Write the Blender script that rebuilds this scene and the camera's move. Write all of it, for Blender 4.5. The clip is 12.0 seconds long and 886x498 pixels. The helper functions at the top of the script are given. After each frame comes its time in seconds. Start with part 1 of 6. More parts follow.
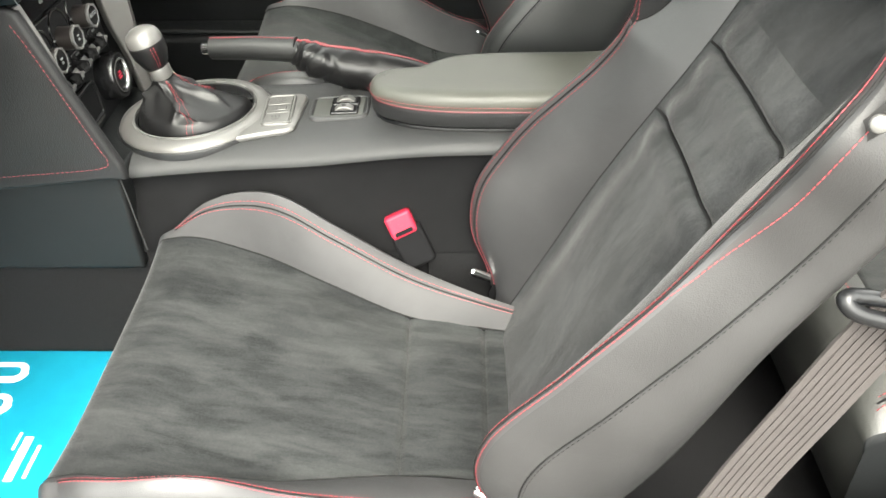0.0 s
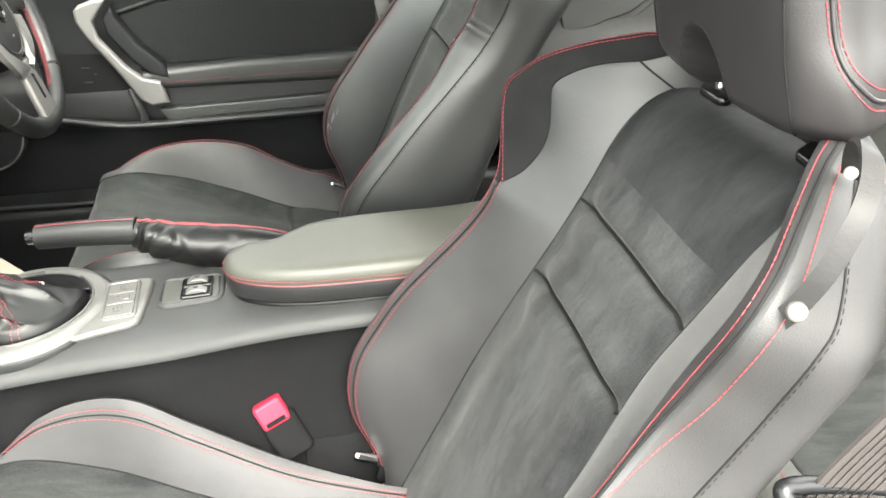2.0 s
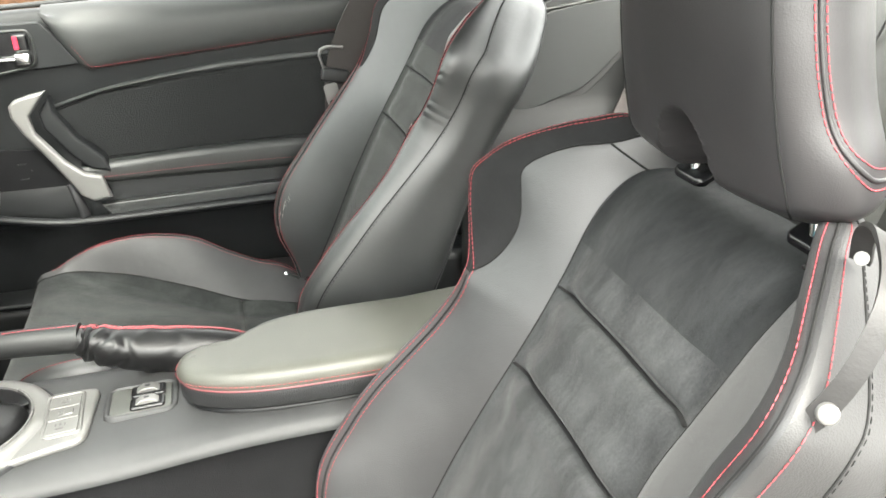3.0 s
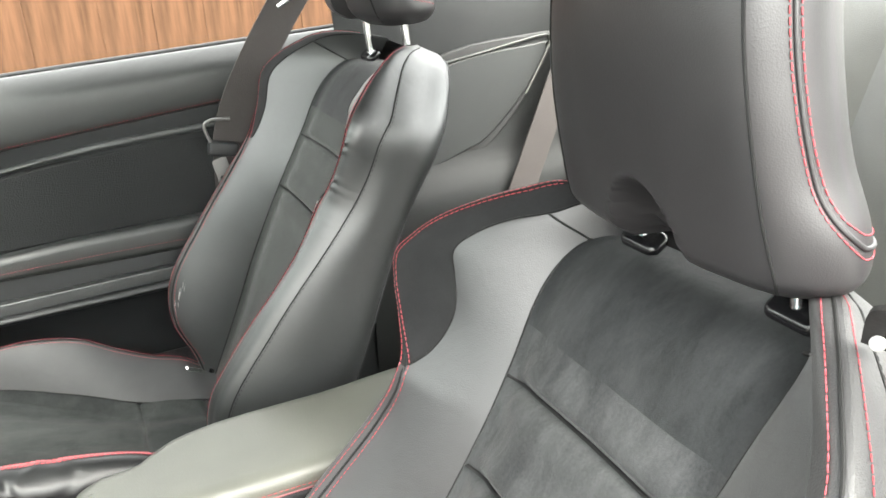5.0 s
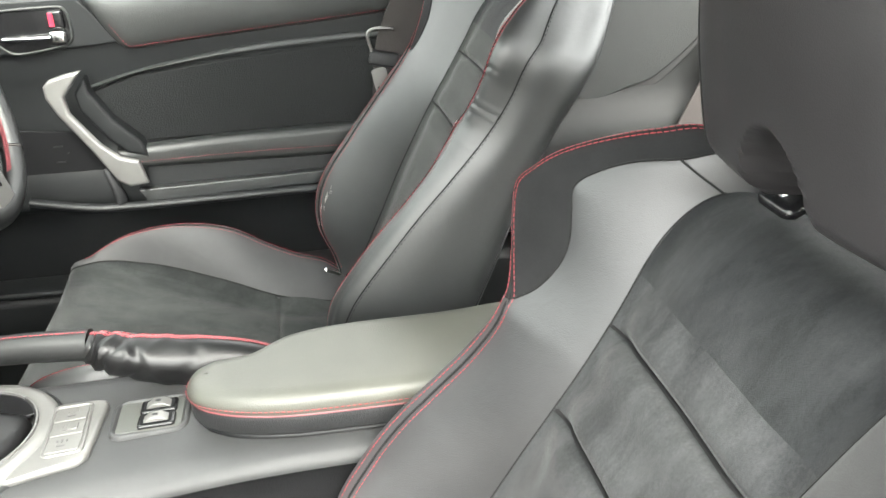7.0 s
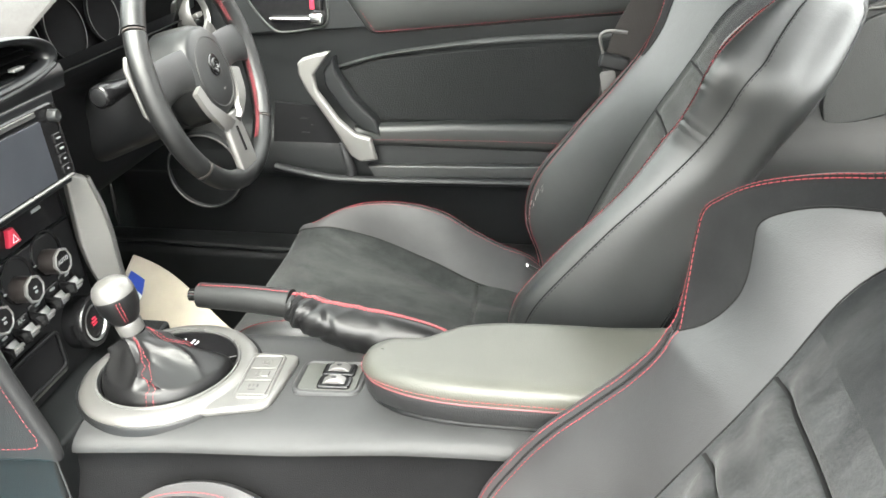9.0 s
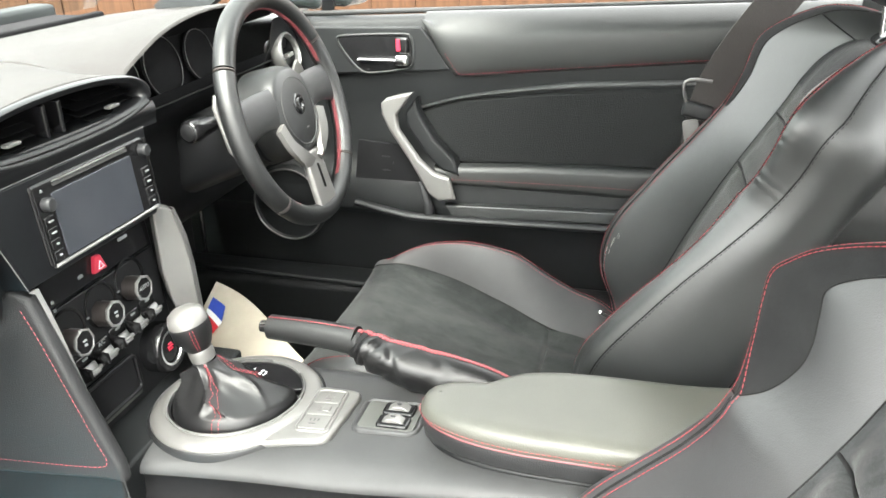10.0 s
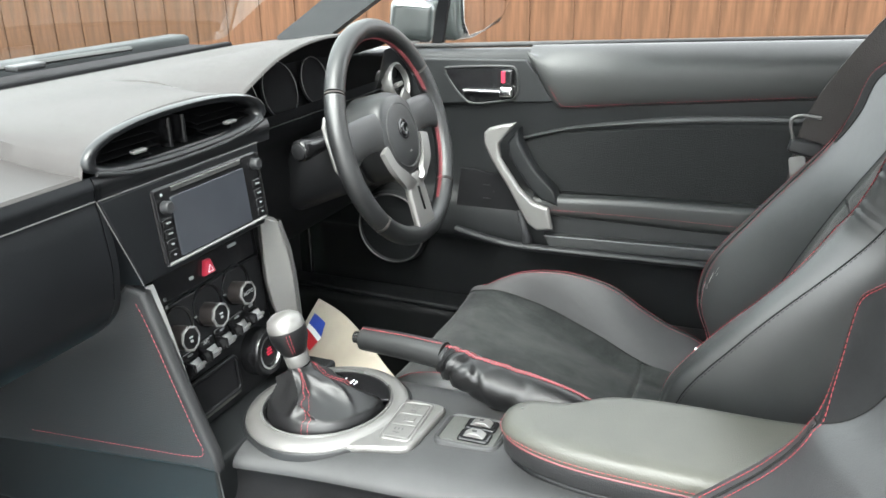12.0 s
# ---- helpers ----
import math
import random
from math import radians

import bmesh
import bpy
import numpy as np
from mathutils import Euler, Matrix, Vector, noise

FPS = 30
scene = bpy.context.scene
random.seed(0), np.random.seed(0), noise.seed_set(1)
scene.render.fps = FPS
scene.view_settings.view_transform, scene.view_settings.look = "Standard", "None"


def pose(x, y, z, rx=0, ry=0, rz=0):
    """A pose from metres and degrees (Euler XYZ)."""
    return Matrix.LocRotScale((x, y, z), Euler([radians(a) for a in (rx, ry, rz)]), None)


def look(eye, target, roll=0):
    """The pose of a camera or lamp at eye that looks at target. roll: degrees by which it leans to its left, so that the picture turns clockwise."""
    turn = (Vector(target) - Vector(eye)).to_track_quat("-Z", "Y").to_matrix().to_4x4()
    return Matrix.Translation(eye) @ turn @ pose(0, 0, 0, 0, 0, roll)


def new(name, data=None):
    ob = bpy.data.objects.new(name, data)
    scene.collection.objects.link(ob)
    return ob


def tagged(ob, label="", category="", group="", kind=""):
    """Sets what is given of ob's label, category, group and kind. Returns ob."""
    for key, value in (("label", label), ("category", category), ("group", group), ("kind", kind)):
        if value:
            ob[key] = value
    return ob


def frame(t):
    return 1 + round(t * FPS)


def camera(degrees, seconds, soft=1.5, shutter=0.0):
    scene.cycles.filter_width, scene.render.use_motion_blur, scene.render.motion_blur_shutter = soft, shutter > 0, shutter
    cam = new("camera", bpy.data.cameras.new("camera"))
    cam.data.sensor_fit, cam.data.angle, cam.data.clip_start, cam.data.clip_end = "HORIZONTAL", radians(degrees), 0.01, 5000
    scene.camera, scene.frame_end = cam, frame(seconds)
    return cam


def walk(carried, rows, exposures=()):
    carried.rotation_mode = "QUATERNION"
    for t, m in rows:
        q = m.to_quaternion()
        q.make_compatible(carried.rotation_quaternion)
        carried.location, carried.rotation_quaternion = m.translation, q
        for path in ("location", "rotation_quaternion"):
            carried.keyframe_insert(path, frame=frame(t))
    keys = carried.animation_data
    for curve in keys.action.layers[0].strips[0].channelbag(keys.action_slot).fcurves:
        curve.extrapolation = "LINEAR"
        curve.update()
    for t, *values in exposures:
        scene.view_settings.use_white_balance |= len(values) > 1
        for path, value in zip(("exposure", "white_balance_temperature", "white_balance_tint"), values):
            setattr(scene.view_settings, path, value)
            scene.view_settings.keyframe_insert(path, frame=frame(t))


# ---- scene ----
cam = camera(56.6, 12.0, soft=1.6)
PATH = [
    (0.0, -0.0000, -1.0427, 0.9057, 52.810, 0.652, 0.859),
    (0.5, -0.0004, -1.0167, 0.9102, 53.800, 0.740, -2.285),
    (1.0, -0.0028, -0.9924, 0.9166, 55.557, 0.662, -5.253),
    (1.5, -0.0006, -0.9629, 0.9187, 57.812, 0.920, -7.816),
    (2.0, -0.0068, -0.9396, 0.9189, 60.898, 0.705, -10.501),
    (2.5, -0.0145, -0.9125, 0.9204, 63.583, 1.147, -12.832),
    (3.0, -0.0217, -0.8871, 0.9163, 66.007, 1.378, -15.048),
    (3.5, -0.0239, -0.8531, 0.9147, 67.274, 1.604, -17.655),
    (5.5, -0.0203, -0.7835, 0.9247, 68.810, 4.008, -24.511),
    (6.0, -0.0099, -0.7845, 0.9213, 67.390, 2.953, -20.432),
    (6.5, 0.0134, -0.7800, 0.9132, 65.811, 2.122, -15.221),
    (7.0, 0.0334, -0.7784, 0.9106, 64.375, 1.454, -10.046),
    (9.0, 0.0937, -0.7802, 0.9267, 64.055, 1.150, 8.349),
    (9.5, 0.1060, -0.7777, 0.9347, 65.126, 0.938, 11.926),
    (10.0, 0.1193, -0.7736, 0.9390, 66.561, 1.232, 15.036),
    (10.5, 0.1273, -0.7838, 0.9415, 67.643, 1.187, 17.545),
    (11.0, 0.1420, -0.7934, 0.9311, 68.749, 1.419, 19.684),
    (11.5, 0.1510, -0.7945, 0.9246, 69.434, 1.491, 21.560),
    (12.0, 0.1500, -0.7994, 0.9230, 69.599, 1.407, 23.024),
]
walk(cam, [(t, pose(x, y, z, rx, ry, rz)) for t, x, y, z, rx, ry, rz in PATH], exposures=[(0.0, 3.29, 6950, 5), (1.0, 3.52, 6900, 5), (2.5, 3.77, 6850, 5), (5.5, 3.86, 6720, 5), (9.5, 3.97, 6720, 5), (10.5, 3.89, 6600, 5), (12.0, 3.52, 6350, 5)])

# ---- light ----
world = bpy.data.worlds.new("sky")
scene.world = world
world.use_nodes = True
wn, wl = world.node_tree.nodes, world.node_tree.links
sky = wn.new("ShaderNodeTexSky")
sky.sky_type, sky.sun_disc = "NISHITA", False
sky.sun_elevation, sky.sun_rotation, sky.air_density, sky.dust_density = radians(56), radians(174), 1.0, 3.0
wn["Background"].inputs["Strength"].default_value = 0.15
hs = wn.new("ShaderNodeHueSaturation")
hs.inputs["Saturation"].default_value = 0.15
wl.new(sky.outputs[0], hs.inputs["Color"])
cloud = wn.new("ShaderNodeVectorMath")  # an even layer of white cloud over the clear sky
cloud.operation = "ADD"
cloud.inputs[1].default_value = (2.4, 2.4, 2.37)
wl.new(hs.outputs[0], cloud.inputs[0])
wl.new(cloud.outputs[0], wn["Background"].inputs["Color"])
sun = new("sun", bpy.data.lights.new("sun", "SUN"))
sun.data.energy, sun.data.angle, sun.data.color = 1.5, radians(40), (1.0, 0.97, 0.93)
sun.matrix_world = look((0.5, -5, 7.5), (0, 0, 0.4))

# ---- materials ----


def material(name, color, rough=0.5, metal=0.0, color2=None, scale=30.0, bump=0.0, bump_scale=400.0, spec=0.5, sheen=0.0,
             coat=0.0, wrinkle=0.0, patch=0.0, patch_scale=6.0, stretch=(1, 1, 1), kind="noise", detail=3.0, rough_var=0.06):
    """A surface with colour variation at two scales, roughness variation and fine relief."""
    m = bpy.data.materials.new(name)
    m.use_nodes = True
    n, l = m.node_tree.nodes, m.node_tree.links
    b = n["Principled BSDF"]
    tc = n.new("ShaderNodeTexCoord")
    mp = n.new("ShaderNodeMapping")
    mp.inputs["Scale"].default_value = stretch
    l.new(tc.outputs["Object"], mp.inputs["Vector"])
    c2 = color2 or tuple(min(1, c * 1.25 + 0.002) for c in color)
    small, large = n.new("ShaderNodeTexNoise"), n.new("ShaderNodeTexNoise")
    small.inputs["Scale"].default_value, small.inputs["Detail"].default_value = scale, detail
    large.inputs["Scale"].default_value, large.inputs["Detail"].default_value = patch_scale, 4.0
    for tex in (small, large):
        l.new(mp.outputs[0], tex.inputs["Vector"])
    mix = n.new("ShaderNodeMix")
    mix.data_type = "RGBA"
    mix.inputs[6].default_value, mix.inputs[7].default_value = (*color, 1), (*c2, 1)
    l.new(small.outputs["Fac"], mix.inputs[0])
    out = mix.outputs[2]
    if patch:
        ramp = n.new("ShaderNodeMapRange")
        for k, v in (("From Min", 0.35), ("From Max", 0.65), ("To Min", 1 - patch), ("To Max", 1 + patch)):
            ramp.inputs[k].default_value = v
        l.new(large.outputs["Fac"], ramp.inputs["Value"])
        mul = n.new("ShaderNodeVectorMath")
        mul.operation = "SCALE"
        l.new(out, mul.inputs[0])
        l.new(ramp.outputs[0], mul.inputs["Scale"])
        out = mul.outputs[0]
    l.new(out, b.inputs["Base Color"])
    rr = n.new("ShaderNodeMapRange")
    rr.inputs["To Min"].default_value, rr.inputs["To Max"].default_value = max(0.02, rough - rough_var), min(1, rough + rough_var)
    l.new(large.outputs["Fac"], rr.inputs["Value"])
    l.new(rr.outputs[0], b.inputs["Roughness"])
    b.inputs["Metallic"].default_value = metal
    b.inputs["Specular IOR Level"].default_value = spec
    b.inputs["Sheen Weight"].default_value, b.inputs["Sheen Roughness"].default_value = sheen, 0.5
    b.inputs["Coat Weight"].default_value, b.inputs["Coat Roughness"].default_value = coat, 0.1
    if bump:
        if kind == "noise":
            tex = n.new("ShaderNodeTexNoise")
            tex.inputs["Scale"].default_value, tex.inputs["Detail"].default_value = bump_scale, 2.0
            h = tex.outputs["Fac"]
        else:
            tex = n.new("ShaderNodeTexVoronoi")
            tex.inputs["Scale"].default_value = bump_scale
            h = tex.outputs["Distance"]
        l.new(mp.outputs[0], tex.inputs["Vector"])
        bp = n.new("ShaderNodeBump")
        bp.inputs["Strength"].default_value, bp.inputs["Distance"].default_value = bump, 0.001
        l.new(h, bp.inputs["Height"])
        l.new(bp.outputs[0], b.inputs["Normal"])
        if wrinkle:
            wav, wb = n.new("ShaderNodeTexNoise"), n.new("ShaderNodeBump")
            wav.inputs["Scale"].default_value, wav.inputs["Detail"].default_value, wav.inputs["Distortion"].default_value = 26, 4.0, 1.2
            wb.inputs["Strength"].default_value, wb.inputs["Distance"].default_value = wrinkle, 0.004
            l.new(tc.outputs["Object"], wav.inputs["Vector"])
            l.new(wav.outputs["Fac"], wb.inputs["Height"])
            l.new(wb.outputs[0], bp.inputs["Normal"])
    return m


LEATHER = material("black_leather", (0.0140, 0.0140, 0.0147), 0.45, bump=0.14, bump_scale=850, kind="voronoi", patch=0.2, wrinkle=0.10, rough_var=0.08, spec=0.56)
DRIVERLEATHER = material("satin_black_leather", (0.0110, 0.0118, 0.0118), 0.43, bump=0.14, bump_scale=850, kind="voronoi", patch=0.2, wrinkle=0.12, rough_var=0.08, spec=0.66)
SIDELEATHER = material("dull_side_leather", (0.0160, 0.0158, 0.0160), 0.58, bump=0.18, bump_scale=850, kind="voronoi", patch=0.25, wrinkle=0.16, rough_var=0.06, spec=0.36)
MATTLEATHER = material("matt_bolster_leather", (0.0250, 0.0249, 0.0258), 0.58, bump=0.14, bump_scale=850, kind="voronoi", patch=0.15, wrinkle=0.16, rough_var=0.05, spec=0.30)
HEADLEATHER = material("smooth_black_leather", (0.0112, 0.0104, 0.0111), 0.46, bump=0.10, bump_scale=900, kind="voronoi", patch=0.12, spec=0.42)
STRAP = material("strap_leather", (0.009, 0.0085, 0.0085), 0.6, bump=0.2, bump_scale=500, patch=0.25, wrinkle=0.2, spec=0.35)


def suede(name, dark, light, stretch, seed, sheen=0.10, crisp=.05, weights=(.50, .30, .20)):
    """Brushed suede: the nap lies two ways, in long strokes with ragged ends, over a fine pile."""
    m = bpy.data.materials.new(name)
    m.use_nodes = True
    n, l = m.node_tree.nodes, m.node_tree.links
    b = n["Principled BSDF"]
    tc, mp = n.new("ShaderNodeTexCoord"), n.new("ShaderNodeMapping")
    mp.inputs["Scale"].default_value, mp.inputs["Location"].default_value = stretch, (seed, seed * .7, 0)
    l.new(tc.outputs["Object"], mp.inputs["Vector"])
    fac = None
    for scale, detail, mid, half, weight in ((5.0, 6.0, .51, crisp, weights[0]), (19.0, 6.0, .50, .10, weights[1]), (420.0, 2.0, .5, .2, weights[2])):
        t, r = n.new("ShaderNodeTexNoise"), n.new("ShaderNodeMapRange")
        t.inputs["Scale"].default_value, t.inputs["Detail"].default_value, t.inputs["Distortion"].default_value = scale, detail, .35
        t.inputs["Roughness"].default_value = .62
        for k, v in (("From Min", mid - half), ("From Max", mid + half), ("To Min", 0.0), ("To Max", weight)):
            r.inputs[k].default_value = v
        l.new(mp.outputs[0] if scale < 100 else tc.outputs["Object"], t.inputs["Vector"])
        l.new(t.outputs["Fac"], r.inputs["Value"])
        if fac is None:
            fac = r.outputs[0]
        else:
            add = n.new("ShaderNodeMath")
            l.new(fac, add.inputs[0])
            l.new(r.outputs[0], add.inputs[1])
            fac = add.outputs[0]
    mix = n.new("ShaderNodeMix")
    mix.data_type = "RGBA"
    mix.inputs[6].default_value, mix.inputs[7].default_value = (*dark, 1), (*light, 1)
    l.new(fac, mix.inputs[0])
    l.new(mix.outputs[2], b.inputs["Base Color"])
    b.inputs["Roughness"].default_value, b.inputs["Specular IOR Level"].default_value = 0.95, 0.1
    b.inputs["Sheen Weight"].default_value, b.inputs["Sheen Roughness"].default_value = sheen, 0.4
    bp, pile = n.new("ShaderNodeBump"), n.new("ShaderNodeTexNoise")
    pile.inputs["Scale"].default_value = 1200
    bp.inputs["Strength"].default_value, bp.inputs["Distance"].default_value = 0.35, 0.001
    l.new(tc.outputs["Object"], pile.inputs["Vector"])
    l.new(pile.outputs["Fac"], bp.inputs["Height"])
    l.new(bp.outputs[0], b.inputs["Normal"])
    return m


SUEDE = suede("grey_black_suede", (0.0078, 0.0083, 0.0087), (0.0310, 0.0325, 0.0322), (0.60, 2.3, 1.0), 3.0, crisp=.045, weights=(.36, .40, .24))
BACKSUEDE = suede("back_suede", (0.0095, 0.0099, 0.0105), (0.032, 0.033, 0.034), (1.3, 2.4, 0.8), 9.0, crisp=.045, weights=(.38, .30, .32))
# lighter than the passenger's back suede
DRIVERBACK = suede("lighter_suede", (0.018, 0.0190, 0.0180), (0.034, 0.036, 0.034), (1.3, 2.0, 0.9), 4.0, crisp=.12, weights=(.35, .30, .35))
DRIVERSUEDE = suede("even_suede", (0.012, 0.0130, 0.0132), (0.034, 0.0358, 0.0352), (1.0, 1.8, 1.0), 14.0, crisp=.10)
# brushed nap at the shoulders; on the outer bolster it puts in shade
DARKSUEDE = suede("brushed_and_shaded_suede", (0.007, 0.0075, 0.0080), (0.022, 0.023, 0.024), (1.4, 2.4, 0.8), 2.0, crisp=.10)
WINGSUEDE = suede("wing_suede", (0.0075, 0.0075, 0.0079), (0.015, 0.015, 0.0155), (1.0, 1.0, 1.0), 5.0, 0.05, crisp=.15)
PLASTIC = material("black_plastic", (0.0075, 0.0078, 0.0085), 0.46, spec=0.32, bump=0.25, bump_scale=1200, kind="voronoi", patch=0.1)
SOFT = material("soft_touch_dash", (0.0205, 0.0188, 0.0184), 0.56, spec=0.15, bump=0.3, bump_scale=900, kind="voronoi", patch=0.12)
GLOSS = material("gloss_black_plastic", (0.0038, 0.0038, 0.0042), 0.22, rough_var=0.04, spec=0.36)
VENTBLACK = material("matt_black_vent", (0.0012, 0.0012, 0.0014), 0.9, spec=0.02)
SATINRIM = material("satin_black_rim", (0.0035, 0.0038, 0.0044), 0.33, spec=0.34)
LACE = material("dark_red_lacing", (0.115, 0.014, 0.019), 0.7, bump=0.3, bump_scale=2000)
SILVER = material("satin_silver_plastic", (0.122, 0.120, 0.116), 0.40, metal=0.55, patch=0.05)
DIAL = material("bright_satin_metal", (0.105, 0.105, 0.103), 0.28, metal=0.35, patch=0.05)
BRONZE = material("dark_bronze_metal", (0.030, 0.026, 0.025), 0.30, metal=0.6, patch=0.05)
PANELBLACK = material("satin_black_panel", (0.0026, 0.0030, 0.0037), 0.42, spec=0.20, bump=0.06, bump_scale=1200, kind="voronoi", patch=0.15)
TRIMBLACK = material("smooth_black_trim", (0.0045, 0.0047, 0.0052), 0.45, spec=0.20, bump=0.08, bump_scale=1200, kind="voronoi", patch=0.15)
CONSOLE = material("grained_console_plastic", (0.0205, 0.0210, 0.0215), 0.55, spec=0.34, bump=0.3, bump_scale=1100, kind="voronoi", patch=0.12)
TRAY = material("grey_tray_plastic", (0.036, 0.037, 0.034), 0.5, bump=0.2, bump_scale=900, kind="voronoi", patch=0.1)
WHEELHIDE = material("smooth_wheel_leather", (0.0040, 0.0043, 0.0045), 0.46, bump=0.10, bump_scale=900, kind="voronoi", patch=0.2, spec=0.38)
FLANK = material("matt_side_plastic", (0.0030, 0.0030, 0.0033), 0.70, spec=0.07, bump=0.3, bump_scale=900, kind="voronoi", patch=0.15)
DOORPAD = material("dark_door_leather", (0.0095, 0.0103, 0.0100), 0.46, spec=0.44, bump=0.25, bump_scale=700, kind="voronoi", patch=0.2)
VOID = material("dull_black_surface", (0.004, 0.004, 0.0045), 0.9, spec=0.1)
DARKCHROME = material("smoked_metal", (0.10, 0.10, 0.10), 0.28, metal=1.0)
CHROME = material("polished_metal", (0.75, 0.75, 0.75), 0.15, metal=1.0)
# the armrest's olive sky sheen is put into this paler base colour
ARM = material("smooth_sky_sheen_leather", (0.037, 0.037, 0.0300), 0.55, bump=0.16, bump_scale=600, kind="voronoi", patch=0.15, spec=0.62, rough_var=0.08)
RED = material("red_thread", (0.18, 0.017, 0.024), 0.7, bump=0.3, bump_scale=2000)
PINK = material("red_leather_piping", (0.10, 0.018, 0.022), 0.55)
BLACKTHREAD = material("black_thread", (0.0055, 0.0055, 0.0056), 0.8, spec=0.15)
CARPET = material("black_carpet", (0.005, 0.005, 0.0055), 0.98, color2=(0.014, 0.014, 0.0145), scale=500, bump=0.8, bump_scale=700, spec=0.1)
WEBBING = material("grey_belt_webbing", (0.027, 0.0235, 0.0225), 0.75, bump=0.8, bump_scale=500, spec=0.3)
SCUFF = material("bare_scuffed_leather", (0.30, 0.29, 0.27), 0.8, bump=0.4, bump_scale=900)
RUBBER = material("black_rubber", (0.010, 0.010, 0.010), 0.7)
BUCKLE = material("red_buckle_plastic", (0.28, 0.010, 0.028), 0.55, spec=0.3)
PAPERBLUE = material("cyan_card", (0.0, 0.18, 0.265), 0.5, patch=0.05)
WHITE = material("white_print", (0.75, 0.77, 0.78), 0.5)
MARK = material("pale_grey_print", (0.11, 0.115, 0.115), 0.5)
DOORPLASTIC = material("door_plastic", (0.0046, 0.0052, 0.0056), 0.48, spec=0.24, bump=0.3, bump_scale=900, kind="voronoi")
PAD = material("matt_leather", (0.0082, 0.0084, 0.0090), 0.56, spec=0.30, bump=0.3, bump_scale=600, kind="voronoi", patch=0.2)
PAPER = material("beige_paper_mat", (0.36, 0.325, 0.265), 0.8, patch=0.12)
SCREEN = material("dark_glass_screen", (0.020, 0.022, 0.026), 0.12, rough_var=0.03)
CAR = material("grey_car_paint", (0.026, 0.030, 0.0295), 0.14, metal=0.2, coat=0.5, rough_var=0.03)
CLOTH = material("headliner_cloth", (0.055, 0.056, 0.056), 0.95)
PILLAR = material("grey_pillar_trim", (0.0150, 0.0160, 0.0170), 0.6, spec=0.25, bump=0.3, bump_scale=900)
GRAVEL = material("grey_paving", (0.11, 0.105, 0.10), 0.9, scale=60, patch=0.2, bump=0.5, bump_scale=120)
FENCE = material("orange_brown_fence_wood", (0.0315, 0.0150, 0.0073), 0.85, spec=0.12, color2=(0.0435, 0.0220, 0.0113), scale=14, stretch=(6, 6, 0.5), patch=0.30, bump=0.5,
                 bump_scale=60)


def thin_glass(name):
    """A thin pane: clear, with a faint mirror-like gloss."""
    m = bpy.data.materials.new(name)
    m.use_nodes = True
    n, l = m.node_tree.nodes, m.node_tree.links
    n.remove(n["Principled BSDF"])
    clear, gloss, mix = n.new("ShaderNodeBsdfTransparent"), n.new("ShaderNodeBsdfGlossy"), n.new("ShaderNodeMixShader")
    clear.inputs["Color"].default_value = (0.88, 0.92, 0.90, 1)
    gloss.inputs["Roughness"].default_value = 0.01
    mix.inputs[0].default_value = 0.20
    l.new(clear.outputs[0], mix.inputs[1])
    l.new(gloss.outputs[0], mix.inputs[2])
    l.new(mix.outputs[0], n["Material Output"].inputs["Surface"])
    return m


GLASS = thin_glass("clear_glass")
MIRROR = material("mirror_glass", (0.9, 0.9, 0.9), 0.03, metal=1.0, rough_var=0.01)

# ---- building helpers ----


def table(rows, x):
    """A smooth curve through (x, value) rows."""
    xs, vs = [r[0] for r in rows], [r[1] for r in rows]
    if x <= xs[0]:
        return vs[0]
    if x >= xs[-1]:
        return vs[-1]
    i = max(k for k in range(len(xs) - 1) if xs[k] <= x)

    def slope(k):
        if k == 0 or k == len(xs) - 1:
            j = min(k, len(xs) - 2)
            return (vs[j + 1] - vs[j]) / (xs[j + 1] - xs[j])
        a, b = (vs[k] - vs[k - 1]) / (xs[k] - xs[k - 1]), (vs[k + 1] - vs[k]) / (xs[k + 1] - xs[k])
        return 0.5 * (a + b)
    h = xs[i + 1] - xs[i]
    t = (x - xs[i]) / h
    return ((2 * t**3 - 3 * t**2 + 1) * vs[i] + (t**3 - 2 * t**2 + t) * h * slope(i)
            + (3 * t**2 - 2 * t**3) * vs[i + 1] + (t**3 - t**2) * h * slope(i + 1))


def spline(pts, n=12, closed=False):
    """Catmull-Rom through points, n steps a span."""
    p = [Vector(q) for q in pts]
    out, m = [], len(p)
    for i in range(m if closed else m - 1):
        p1, p2 = p[i], p[(i + 1) % m]
        p0 = p[(i - 1) % m] if closed or i else p1 * 2 - p2
        p3 = p[(i + 2) % m] if closed or i + 2 < m else p2 * 2 - p1
        for k in range(n):
            t = k / n
            out.append(0.5 * (2 * p1 + (p2 - p0) * t + (2 * p0 - 5 * p1 + 4 * p2 - p3) * t * t + (3 * p1 - p0 - 3 * p2 + p3) * t**3))
    if not closed:
        out.append(p[-1])
    return out


def grid(rows, cu=False, cv=False):
    """Faces over rows of points."""
    nu, nv = len(rows), len(rows[0])
    verts = [tuple(p) for r in rows for p in r]
    faces = []
    for i in range(nu if cu else nu - 1):
        for j in range(nv if cv else nv - 1):
            a, b = i, (i + 1) % nu
            c, d = j, (j + 1) % nv
            faces.append((a * nv + c, a * nv + d, b * nv + d, b * nv + c))
    return verts, faces


def join(*geos):
    verts, faces = [], []
    for v, f in geos:
        o = len(verts)
        verts += list(v)
        faces += [tuple(i + o for i in q) for q in f]
    return verts, faces


def moved(geo, m):
    return [tuple(m @ Vector(v)) for v in geo[0]], geo[1]


